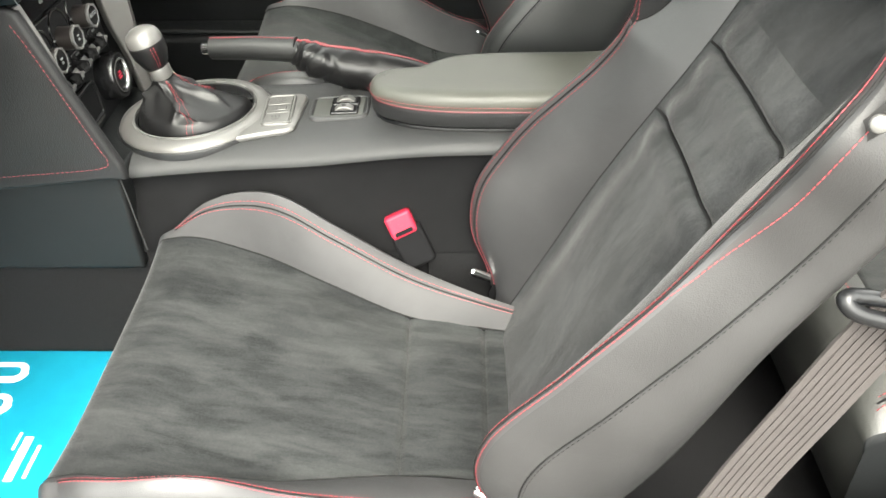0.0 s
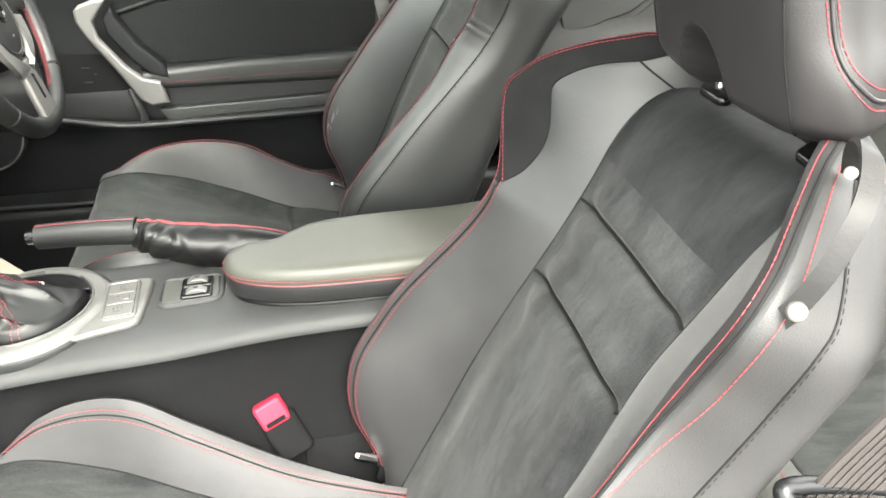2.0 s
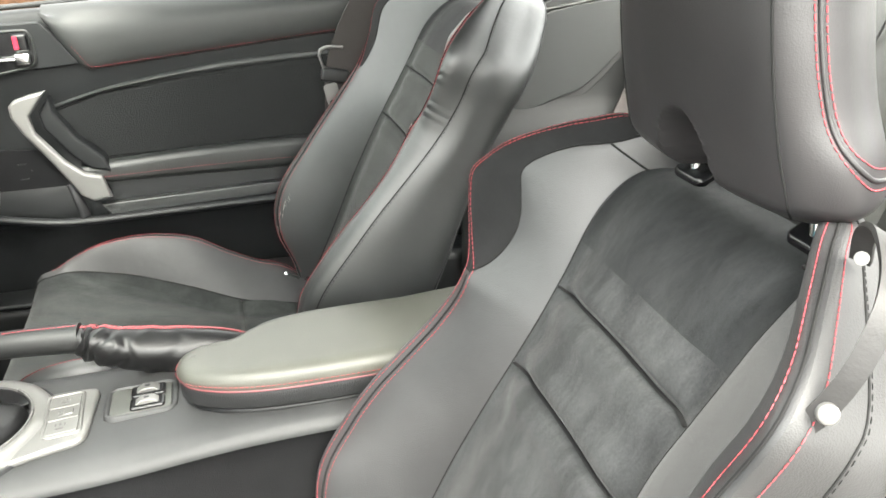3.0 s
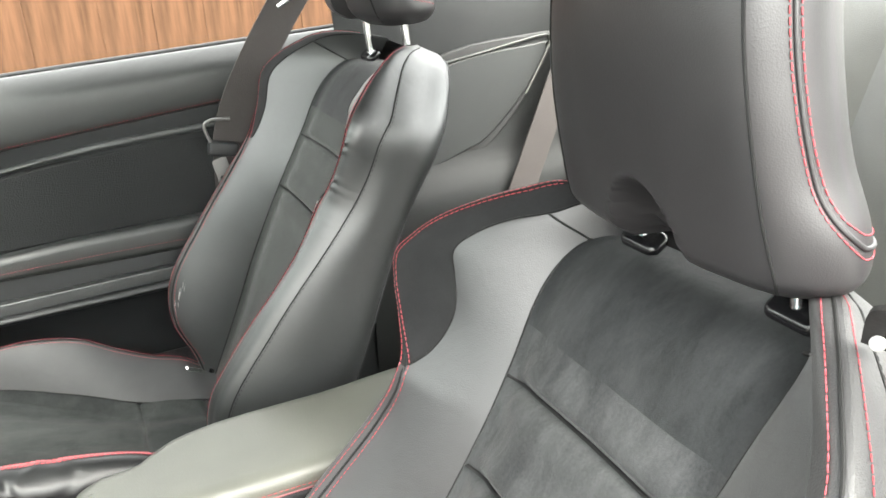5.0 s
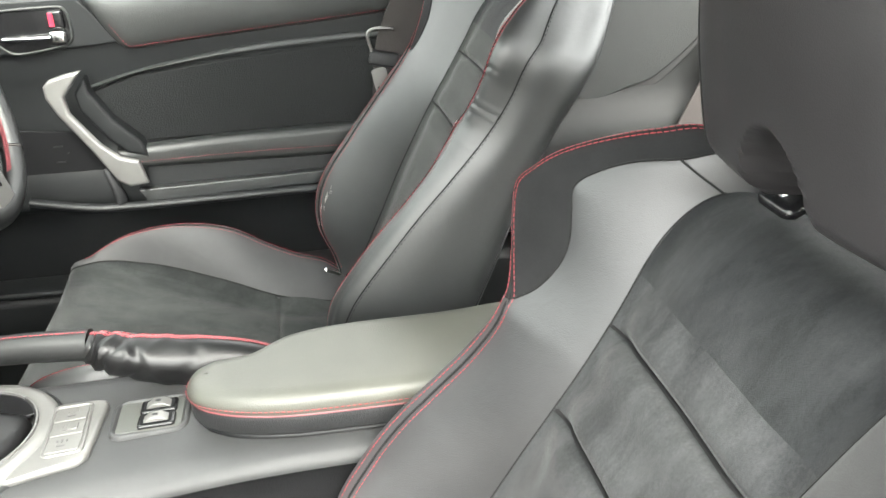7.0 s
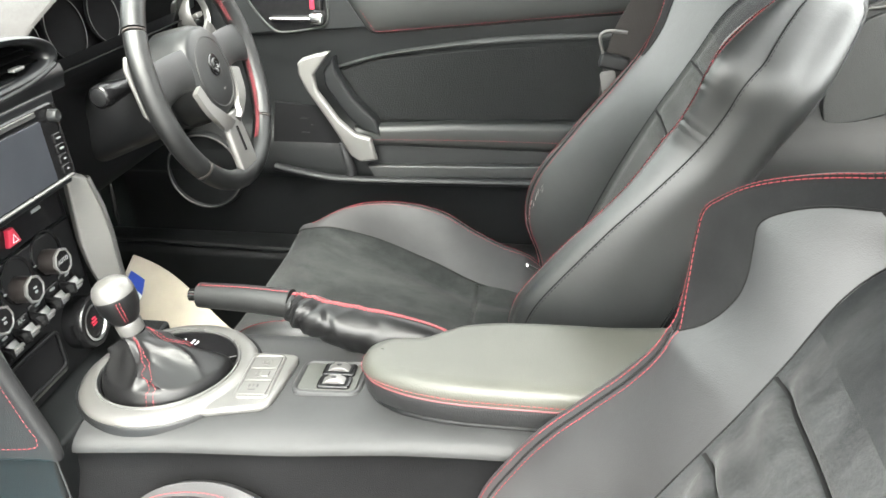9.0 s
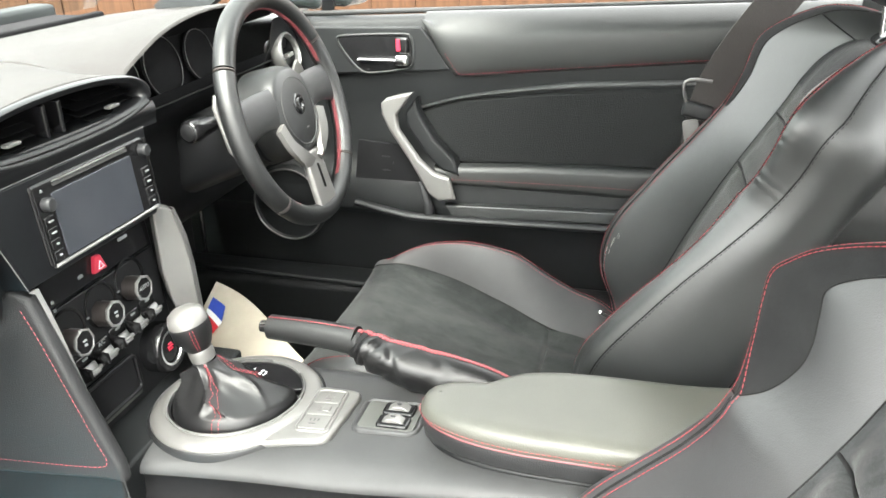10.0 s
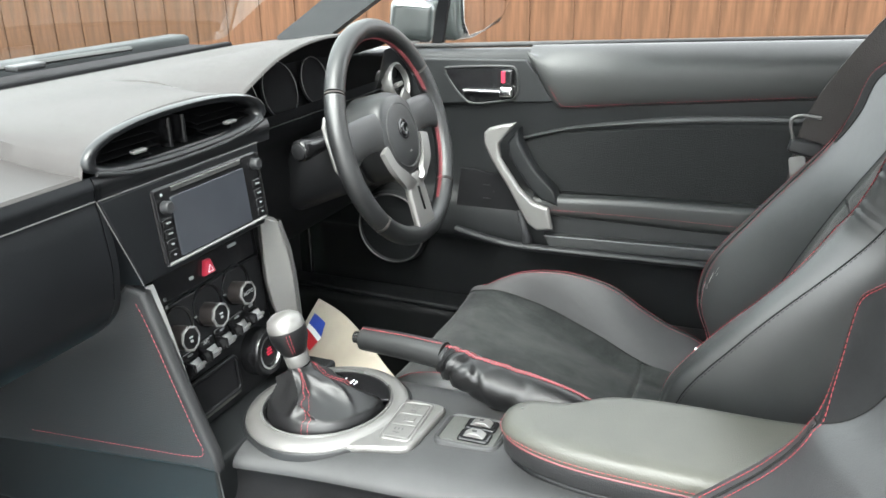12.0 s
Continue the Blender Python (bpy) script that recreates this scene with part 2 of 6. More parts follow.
def frames_along(path):
    out, n = [], len(path)
    up = Vector((0.13, 0.21, 0.97))
    for i in range(n):
        d = (path[min(i + 1, n - 1)] - path[max(i - 1, 0)]).normalized()
        s = d.cross(up)
        if s.length < 1e-4:
            s = d.orthogonal()
        s.normalize()
        up = s.cross(d).normalized()
        out.append((path[i], s, up))
    return out


def tube(path, r, n=8, flat=1.0, closed=False):
    """A round rod along a path; r a number or a function of 0..1; flat squeezes it."""
    path = [Vector(p) for p in path]
    rows = []
    for i, (p, s, u) in enumerate(frames_along(path)):
        q = r(i / max(1, len(path) - 1)) if callable(r) else r
        rows.append([p + s * math.cos(a) * q + u * math.sin(a) * q * flat for a in (2 * math.pi * k / n for k in range(n))])
    v, f = grid(rows, cu=closed, cv=True)
    if not closed:
        f = f + [tuple(reversed(range(n))), tuple(range(len(v) - n, len(v)))]
    return v, f


def ribbon(path, across, width, thick):
    """A flat band along a path; across is the direction of its width."""
    path = [Vector(p) for p in path]
    rows = []
    for i, p in enumerate(path):
        d = (path[min(i + 1, len(path) - 1)] - path[max(i - 1, 0)]).normalized()
        w = Vector(across)
        w = (w - d * w.dot(d)).normalized()
        n = d.cross(w)
        h, t = w * width / 2, n * thick / 2
        rows.append([p - h - t, p + h - t, p + h + t, p - h + t])
    v, f = grid(rows, cv=True)
    return v, f + [(3, 2, 1, 0), tuple(range(len(v) - 4, len(v)))]


def dashes(path, length=0.0045, gap=0.0022, r=0.0007, lift=None, flat=1.0):
    """Thread: short rounded stitches along a path."""
    path = [Vector(p) for p in path]
    acc, cum = 0.0, [0.0]
    for a, b in zip(path, path[1:]):
        acc += (b - a).length
        cum.append(acc)

    def at(s):
        i = min(max(0, int(np.searchsorted(cum, s)) - 1), len(path) - 2)
        t = (s - cum[i]) / max(1e-9, cum[i + 1] - cum[i])
        return path[i].lerp(path[i + 1], t)
    geos, s = [], 0.0
    while s + length < acc:
        a, b = at(s), at(s + length)
        geos.append(tube([a, a.lerp(b, 0.5) + (Vector(lift) if lift else Vector((0, 0, 0))), b], lambda t: r * (0.7 if t in (0, 1) else 1.0), 5))
        s += length + gap
    return join(*geos) if geos else ([], [])


def box(c, size, bevel=0.004, rot=(0, 0, 0), seg=2):
    bm = bmesh.new()
    bmesh.ops.create_cube(bm, size=1, matrix=pose(*c, *rot) @ Matrix.Diagonal((*size, 1)))
    if bevel:
        bmesh.ops.bevel(bm, geom=bm.edges[:], offset=min(bevel, min(size) * 0.45), segments=seg, profile=0.5, affect="EDGES")
    return from_bm(bm)


def from_bm(bm):
    bm.verts.index_update()
    geo = [tuple(v.co) for v in bm.verts], [tuple(v.index for v in f.verts) for f in bm.faces]
    bm.free()
    return geo


def prism(outline, depth, bevel=0.003, m=None, seg=2):
    """An outline in its xy plane, given depth along z about 0, edges rounded; m places it."""
    bm = bmesh.new()
    vs = [bm.verts.new((x, y, -depth / 2)) for x, y in outline]
    f = bm.faces.new(vs)
    res = bmesh.ops.extrude_face_region(bm, geom=[f])
    bmesh.ops.translate(bm, verts=[g for g in res["geom"] if isinstance(g, bmesh.types.BMVert)], vec=(0, 0, depth))
    bmesh.ops.recalc_face_normals(bm, faces=bm.faces[:])
    if bevel:
        caps = [e for e in bm.edges if abs(e.verts[0].co.z - e.verts[1].co.z) < 1e-6]
        bmesh.ops.bevel(bm, geom=caps, offset=bevel, segments=seg, profile=0.5, affect="EDGES")
    geo = from_bm(bm)
    return moved(geo, m) if m else geo


def rounded(w, h, r, n=5):
    """Outline of a rectangle with round corners."""
    out = []
    for cx, cy, a0 in ((w / 2 - r, h / 2 - r, 0), (-w / 2 + r, h / 2 - r, 90), (-w / 2 + r, -h / 2 + r, 180), (w / 2 - r, -h / 2 + r, 270)):
        for k in range(n + 1):
            a = radians(a0 + 90 * k / n)
            out.append((cx + r * math.cos(a), cy + r * math.sin(a)))
    return out


def lathe(profile, m=None, n=32):
    """(radius, height) rows turned about z."""
    rows = [[(r * math.cos(2 * math.pi * k / n), r * math.sin(2 * math.pi * k / n), z) for k in range(n)] for r, z in profile]
    geo = grid(rows, cv=True)
    return moved(geo, m) if m else geo


def frame_of(origin, xdir, ydir):
    """A pose whose x and y run along the given directions."""
    x = Vector(xdir).normalized()
    z = x.cross(Vector(ydir)).normalized()
    y = z.cross(x)
    return Matrix(((x.x, y.x, z.x, origin[0]), (x.y, y.y, z.y, origin[1]), (x.z, y.z, z.z, origin[2]), (0, 0, 0, 1)))


def lettering(text, size, m):
    """Flat raised letters in the plain built-in typeface, centred; m places them."""
    cu = bpy.data.curves.new("lettering", "FONT")
    cu.body, cu.size, cu.extrude, cu.align_x, cu.resolution_u = text, size, .0002, "CENTER", 2
    ob = bpy.data.objects.new("lettering", cu)
    me = ob.to_mesh()
    geo = [tuple(v.co) for v in me.vertices], [tuple(p.vertices) for p in me.polygons]
    ob.to_mesh_clear()
    bpy.data.objects.remove(ob)
    bpy.data.curves.remove(cu)
    return moved(geo, m)


def thing(name, at, label, category, group="", kind="", rz=0):
    ob = new(name)
    ob.empty_display_size = 0.05
    ob.matrix_world = pose(*at, 0, 0, rz)
    return tagged(ob, label, category, group, kind)


def weigh_normals(me):
    """Let large faces rule the shading, so that flat panels stay flat beside rounded edges."""
    faces = [(p.normal.copy(), p.area) for p in me.polygons]
    round_vert = [[] for v in me.vertices]
    for p in me.polygons:
        for v in p.vertices:
            round_vert[v].append(p.index)
    out = []
    for p in me.polygons:
        for v in p.vertices:
            n = Vector((0, 0, 0))
            for i in round_vert[v]:
                if faces[i][0].dot(p.normal) > .62:
                    n += faces[i][0] * faces[i][1]
            out.append(n.normalized() if n.length > 1e-12 else p.normal)
    me.normals_split_custom_set(out)


def part(name, geo, mat, parent=None, label="", smooth=True, sharp=38):
    me = bpy.data.meshes.new(name)
    me.from_pydata([tuple(v) for v in geo[0]], [], [tuple(f) for f in geo[1]])
    bm = bmesh.new()
    bm.from_mesh(me)
    bmesh.ops.remove_doubles(bm, verts=bm.verts[:], dist=1e-6)
    bmesh.ops.recalc_face_normals(bm, faces=bm.faces[:])
    bm.to_mesh(me)
    bm.free()
    if smooth:
        me.polygons.foreach_set("use_smooth", [True] * len(me.polygons))
        me.set_sharp_from_angle(angle=radians(sharp))
        if len(me.polygons) < 1200:
            weigh_normals(me)
    me.materials.append(mat)
    ob = new(name, me)
    if parent:
        ob.parent = parent
        p, inv = parent, Matrix()
        while p:
            inv, p = p.matrix_basis @ inv, p.parent
        me.transform(inv.inverted())
    return tagged(ob, label)


def structure(name, geo, mat, label, category="", smooth=True, sharp=38):
    return tagged(part(name, geo, mat, None, label, smooth, sharp), category=category or name.split("_")[0], kind="structure")

# ---- the seats ----
def smoothstep(a, b, x):
    t = min(1, max(0, (x - a) / (b - a)))
    return t * t * (3 - 2 * t)


# The back is described along its reclined axis: across from the middle, up the axis, forward of it.
REC = radians(28)
UP, FWD = Vector((math.sin(REC), 0, math.cos(REC))), Vector((-math.cos(REC), 0, math.sin(REC)))
VALLEY = [(-.03, .158), (.10, .154), (.177, .147), (.30, .128), (.36, .119), (.406, .116), (.46, .120), (.52, .126), (.56, .127), (.584, .124), (.65, .10)]
PANEL = [(-.03, -.005), (.12, 0), (.25, .012), (.37, .017), (.46, .013), (.55, .006), (.60, -.014), (.65, -.05)]
PANELUP = [(-.03, -.03), (.55, .55), (.60, .592), (.65, .612)]
CREST = [(-.03, .190), (.06, .208), (.13, .220), (.25, .227), (.35, .217), (.40, .207), (.42, .209), (.45, .234), (.482, .258), (.505, .260), (.525, .247), (.553, .226), (.583, .200), (.608, .172), (.632, .140), (.65, .08)]
CRESTO = [(-.03, .190), (.06, .208), (.13, .220), (.25, .230), (.35, .230), (.42, .224), (.47, .232), (.524, .244), (.552, .232), (.585, .202), (.616, .164), (.635, .125), (.65, .08)]
CRESTF = [(-.03, -.01), (.03, .035), (.07, .08), (.13, .107), (.20, .104), (.25, .095), (.29, .084), (.35, .070), (.39, .066), (.42, .067), (.45, .072), (.482, .081), (.505, .088), (.525, .086), (.553, .078), (.583, .059), (.608, .040), (.632, .014), (.65, -.03)]
CRESTFO = [(-.03, -.01), (.03, .035), (.07, .08), (.13, .107), (.25, .096), (.35, .079), (.42, .069), (.47, .071), (.524, .078), (.552, .070), (.585, .054), (.616, .030), (.635, -.002), (.65, -.03)]
WING = [(.415, .196), (.43, .188), (.45, .182), (.475, .178), (.495, .179), (.515, .185), (.533, .190), (.5576, .179), (.58, .160), (.60, .140), (.62, .124), (.65, .075)]
WINGF = [(.415, .066), (.44, .054), (.475, .050), (.495, .054), (.515, .062), (.535, .069), (.557, .061), (.58, .045), (.60, .021), (.62, .002), (.65, -.035)]
CRESTM = [(-.03, -.01), (.03, .035), (.07, .08), (.13, .107), (.25, .099), (.35, .091), (.45, .084), (.55, .062), (.585, .040), (.616, .010), (.65, -.035)]
CRESTS = [(-.03, .190), (.06, .208), (.13, .220), (.25, .229), (.40, .230), (.48, .235), (.524, .238), (.552, .228), (.585, .200), (.616, .162), (.635, .125), (.65, .08)]
REARF = [(-.03, -.066), (.18, -.058), (.36, -.040), (.45, -.034), (.59, -.045), (.65, -.06)]


SHIFT = {"back": (0, 0), "cushion": (0, 0), "head": 0.0, "seam": 2, "valley": 0, "strip": 1, "near": -1}  # rearward and upward adjustment of the seat being built


def back_point(cy, a, up, fwd):
    p = Vector((.06, 0, .15)) + UP * up + FWD * fwd
    return Vector((p.x + SHIFT["back"][0], cy + a, p.z + SHIFT["back"][1]))


def pad(A, side):
    """How far the outer shoulder has turned into a sloping pad, 0 to 1."""
    return smoothstep(.36, .48, A) if side * SHIFT["near"] > 0 else 0.0


def back_columns(A, side):
    """Across half a section of the back: (across, up, forward), from the middle round the side to the rear."""
    v, f0, up0 = table(VALLEY, A) + SHIFT["valley"] * smoothstep(.66, .5, A), table(PANEL, A), table(PANELUP, A)
    outer = side * SHIFT["near"] > 0
    ca, cf = table(CRESTO if outer else CREST, A), table(CRESTFO if outer else CRESTF, A)
    if outer:
        w = pad(A, side)
        wa, wf = ca - .013 - .017 * w, cf + .001 - .008 * w
    elif A < .415:
        wa, wf = ca - .013, cf + .001
    else:
        wa, wf = table(WING, A), table(WINGF, A)
    if not outer and SHIFT["near"] > 0:  # the driver's inner edge is pinched less
        ca, cf = ca + (table(CRESTO, A) - ca) * .85, cf + (table(CRESTFO, A) - cf) * .7
    rf, cs = table(REARF, A), table(CRESTS, A)
    k = min(1.0, max(0.0, (.66 - A) / .12))
    puff = .003 * k
    st = .036 * (1 if SHIFT["strip"] == 1 else SHIFT["strip"] + (1 - SHIFT["strip"]) * smoothstep(.28, .56, A))
    upc = A if A < .63 else .63 + (A - .63) * .6
    return [(0, up0, f0), (v * .55, up0, f0 + .001), (v, up0, f0 - .001), ((v * .55 + wa * .45), (up0 + upc) / 2, f0 + (table(CRESTM, A) - f0) * .54 + puff),
            (wa, upc, wf), (ca, upc, cf), ((ca + cs) / 2 + .014 * k, upc, cf - st * k - .004), (cs + .020 * k, upc, (cf - st * k + rf) / 2),
            (cs + (-.014 if outer else .006), upc, rf + (.010 if outer else 0)), (ca * .6, upc, rf - .024), (0, upc, rf - .03)]


def along(cols, k):
    """A smooth point at the fractional column k."""
    i = min(int(k), len(cols) - 2)
    t = k - i
    p = [Vector(cols[min(max(j, 0), len(cols) - 1)]) for j in (i - 1, i, i + 1, i + 2)]
    if i == 0:
        p[0] = Vector((-cols[1][0], cols[1][1], cols[1][2]))
    return 0.5 * (2 * p[1] + (p[2] - p[0]) * t + (2 * p[0] - 5 * p[1] + 4 * p[2] - p[3]) * t * t + (3 * p[1] - p[0] - 3 * p[2] + p[3]) * t**3)


def back_at(cols, k, flat=0.0):
    """A point of the back at column k: the bolster swells out of its valley, steep at the seam and flat at the crest."""
    if k <= 2 or k >= 4:
        return along(cols, k)
    u = (k - 2) / 2
    p, q = Vector(cols[2]), Vector(cols[4])
    swell = .55 * u + .45 * math.sin(u * math.pi / 2)
    rise = swell + (u - swell) * flat
    return Vector((p.x + (q.x - p.x) * u ** 1.05, p.y + (q.y - p.y) * u, p.z + (q.z - p.z) * rise))


def back_patch(cy, side, k0, k1, a0, a1, nk=10, na=60, extra=None):
    rows = []
    for i in range(na + 1):
        A = a0 + (a1 - a0) * i / na
        cols, flat = back_columns(A, side), pad(A, side)
        row = []
        for j in range(nk + 1):
            q = back_at(cols, k0 + (k1 - k0) * j / nk, flat)
            if extra:
                q = extra(q)
            row.append(back_point(cy, side * q.x, q.y, q.z))
        rows.append(row)
    return grid(rows)


def back_line(cy, side, k, a0, a1, n=80, out=0.0015):
    pts = []
    for i in range(n + 1):
        A = a0 + (a1 - a0) * i / n
        cols, flat = back_columns(A, side), pad(A, side)
        kk = k(cols) if callable(k) else k
        q = back_at(cols, kk, flat)
        d = (back_at(cols, min(kk + .2, 9.9), flat) - back_at(cols, max(0, kk - .2), flat))
        nrm = Vector((d.z, 0, -d.x))
        if nrm.length > 1e-6:
            nrm.normalize()
        if nrm.z < 0 and kk < 6:
            nrm = -nrm
        q = q + Vector((abs(nrm.x) if kk >= 4.9 else nrm.x, 0, nrm.z)) * out
        pts.append(back_point(cy, side * q.x, q.y, q.z))
    return pts


def inside_crest(d):
    """The column d metres inside the crest line; a negative d lies on its outer side."""
    def column(cols):
        edge, mid = (Vector(cols[5]) - Vector(cols[4])).length, (Vector(cols[4]) - Vector(cols[3])).length
        if d < 0:
            return 5 - d / .042
        return 5 - d / edge if d < edge else 4 - min(.9, (d - edge) / mid)
    return column


def crease_bow(a):
    return .003 * (1 - (a / .13) ** 2)


def crease(q):
    """The two sewn grooves across the middle of the back, with padding swelling between them."""
    up = q.y
    drop = 0.0
    for c in (.366, .455):
        drop -= .0085 * math.exp(-((up - c - crease_bow(q.x)) / .0048) ** 2)
        drop += .0035 * math.exp(-((up - c - .020) / .014) ** 2) + .004 * math.exp(-((up - c + .020) / .016) ** 2)
    fade = 1 - max(0, (abs(q.x) - .092) / .022)
    return Vector((q.x, q.y, q.z + drop * max(0, min(1, fade))))


CX = [(0, .085), (.1, .035), (.3, -.066), (.5, -.17), (.7, -.28), (.88, -.385), (.94, -.415), (1, -.43)]
CZ = [(0, .14), (.1, .146), (.3, .160), (.5, .188), (.7, .214), (.88, .236), (.94, .212), (1, .09)]
CB = [(0, .120), (.1, .124), (.3, .130), (.5, .160), (.7, .193), (.88, .196), (.94, .196), (1, .19)]
CBZ = [(0, .142), (.1, .147), (.3, .162), (.5, .192), (.7, .224), (.88, .246), (.94, .222), (1, .09)]
CK = [(0, .145), (.1, .150), (.3, .178), (.5, .205), (.7, .220), (.8, .216), (.88, .207), (.94, .203), (1, .196)]
CKZ = [(0, .165), (.1, .182), (.3, .212), (.5, .262), (.62, .299), (.7, .305), (.8, .291), (.88, .256), (.94, .226), (1, .09)]

# the driver's outer bolster keeps its height further back
DK = [(0, .190), (.1, .196), (.2, .204), (.3, .210), (.5, .215), (.7, .216), (.8, .215), (.88, .211), (.94, .206), (1, .20)]
DKZ = [(0, .182), (.07, .193), (.13, .213), (.23, .228), (.33, .252), (.43, .282), (.53, .2955), (.646, .2985), (.763, .2855), (.86, .257), (.94, .226), (1, .09)]


def cushion_columns(q, side):
    b, bz, k, kz, z = table(CB, q), table(CBZ, q), table(CK, q), table(CKZ, q), table(CZ, q)
    f = 1 - max(0, (q - .8) / .2)
    if side > 0 and SHIFT["near"] > 0:
        k, kz = table(DK, q), table(DKZ, q)
    elif side * SHIFT["near"] > 0:  # the outer bolster is lower and worn down
        kz, k = kz - .022 * smoothstep(.9, .75, q) - .006 * smoothstep(.4, .1, q), k + .006 * smoothstep(.95, .8, q)
    return [(0, z, 0), (b * .6, z + .001, 0), (b, bz, 0), (b * .55 + k * .45, bz * .50 + kz * .50 + .012 * f, 0), (k, kz, 0),
            (k + .020, kz - .03, 0), (k + .026, (kz + .05) / 2, 0), (k + .015, .05, 0)]


def cushion_point(cy, side, q, k):
    cols = cushion_columns(q, side)
    c = along(cols, k)
    if 2 < k < 4:
        u = (k - 2) / 2
        a, b = Vector(cols[2]), Vector(cols[4])
        c = Vector((a.x + (b.x - a.x) * u ** 1.05, a.y + (b.y - a.y) * (.5 * u + .5 * math.sin(u * math.pi / 2)), 0))
    return Vector((table(CX, q) + SHIFT["cushion"][0], cy + side * c.x, c.y + SHIFT["cushion"][1]))


def cushion_patch(cy, side, k0, k1, q0=0.0, q1=1.0, nk=10, nq=60, groove=False):
    rows = []
    for i in range(nq + 1):
        q = q0 + (q1 - q0) * i / nq
        row = []
        for j in range(nk + 1):
            p = cushion_point(cy, side, q, k0 + (k1 - k0) * j / nk)
            if groove:
                for g in (-.066, .034):
                    p.z -= .006 * math.exp(-((p.x - SHIFT["cushion"][0] - g) / .0035) ** 2)
                p.z += .004 * math.exp(-((p.x - SHIFT["cushion"][0] + .02) / .03) ** 2)
            row.append(p)
        rows.append(row)
    return grid(rows)


HEADX = [(.70, .313), (.716, .308), (.776, .294), (.83, .286), (.88, .285), (.93, .296), (.95, .31)]
HEADS = [(.70, .104), (.716, .108), (.76, .106), (.83, .100), (.90, .090), (.95, .072)]
HEADW = [(.70, .128), (.716, .138), (.745, .140), (.78, .128), (.83, .119), (.90, .106), (.95, .085)]


def head_point(cy, s, z, k):
    """A point of the padded head restraint: its height z, and k round the half section (0 front middle, 2 seam, 3 piping, 7 rear)."""
    f, ws, wm = table(HEADX, z), table(HEADS, z), table(HEADW, z)
    low, top = max(0, (.722 - z) / .022), max(0, (z - .915) / .035)
    inset = .016 * low ** 2.2 + .02 * top ** 2.2
    cols = [(0, 0, f), (.055, 0, f + .002), (ws, 0, f + .012), (wm * .96, 0, f + .036), (wm * .94, 0, f + .062), (wm * .74, 0, f + .096), (wm * .42, 0, f + .116), (0, 0, f + .120)]
    q = along(cols, k)
    a, x = q.x, q.z
    mid = f + .062
    a, x = a * (1 - inset / .13), mid + (x - mid) * (1 - inset / .055)
    if k < 3:
        d = (a / .039) ** 2 + (max(0, z - .695) / .064) ** 2
        x += .034 * smoothstep(1.12, .55, d)
    return Vector((x + SHIFT["back"][0], cy - .006 + s * a, z + SHIFT["back"][1] + SHIFT["head"]))


def head_line(cy, s, zk, out, n=16):
    """A line over the head restraint through (height, k) rows, a little proud of it."""
    zs, pts = spline([(z, k, 0) for z, k in zk], n), []
    for q in zs:
        p = head_point(cy, s, q.x, q.y)
        c = Vector((.360 + SHIFT["back"][0], cy, p.z))
        pts.append(p + (p - c).normalized() * out)
    return pts


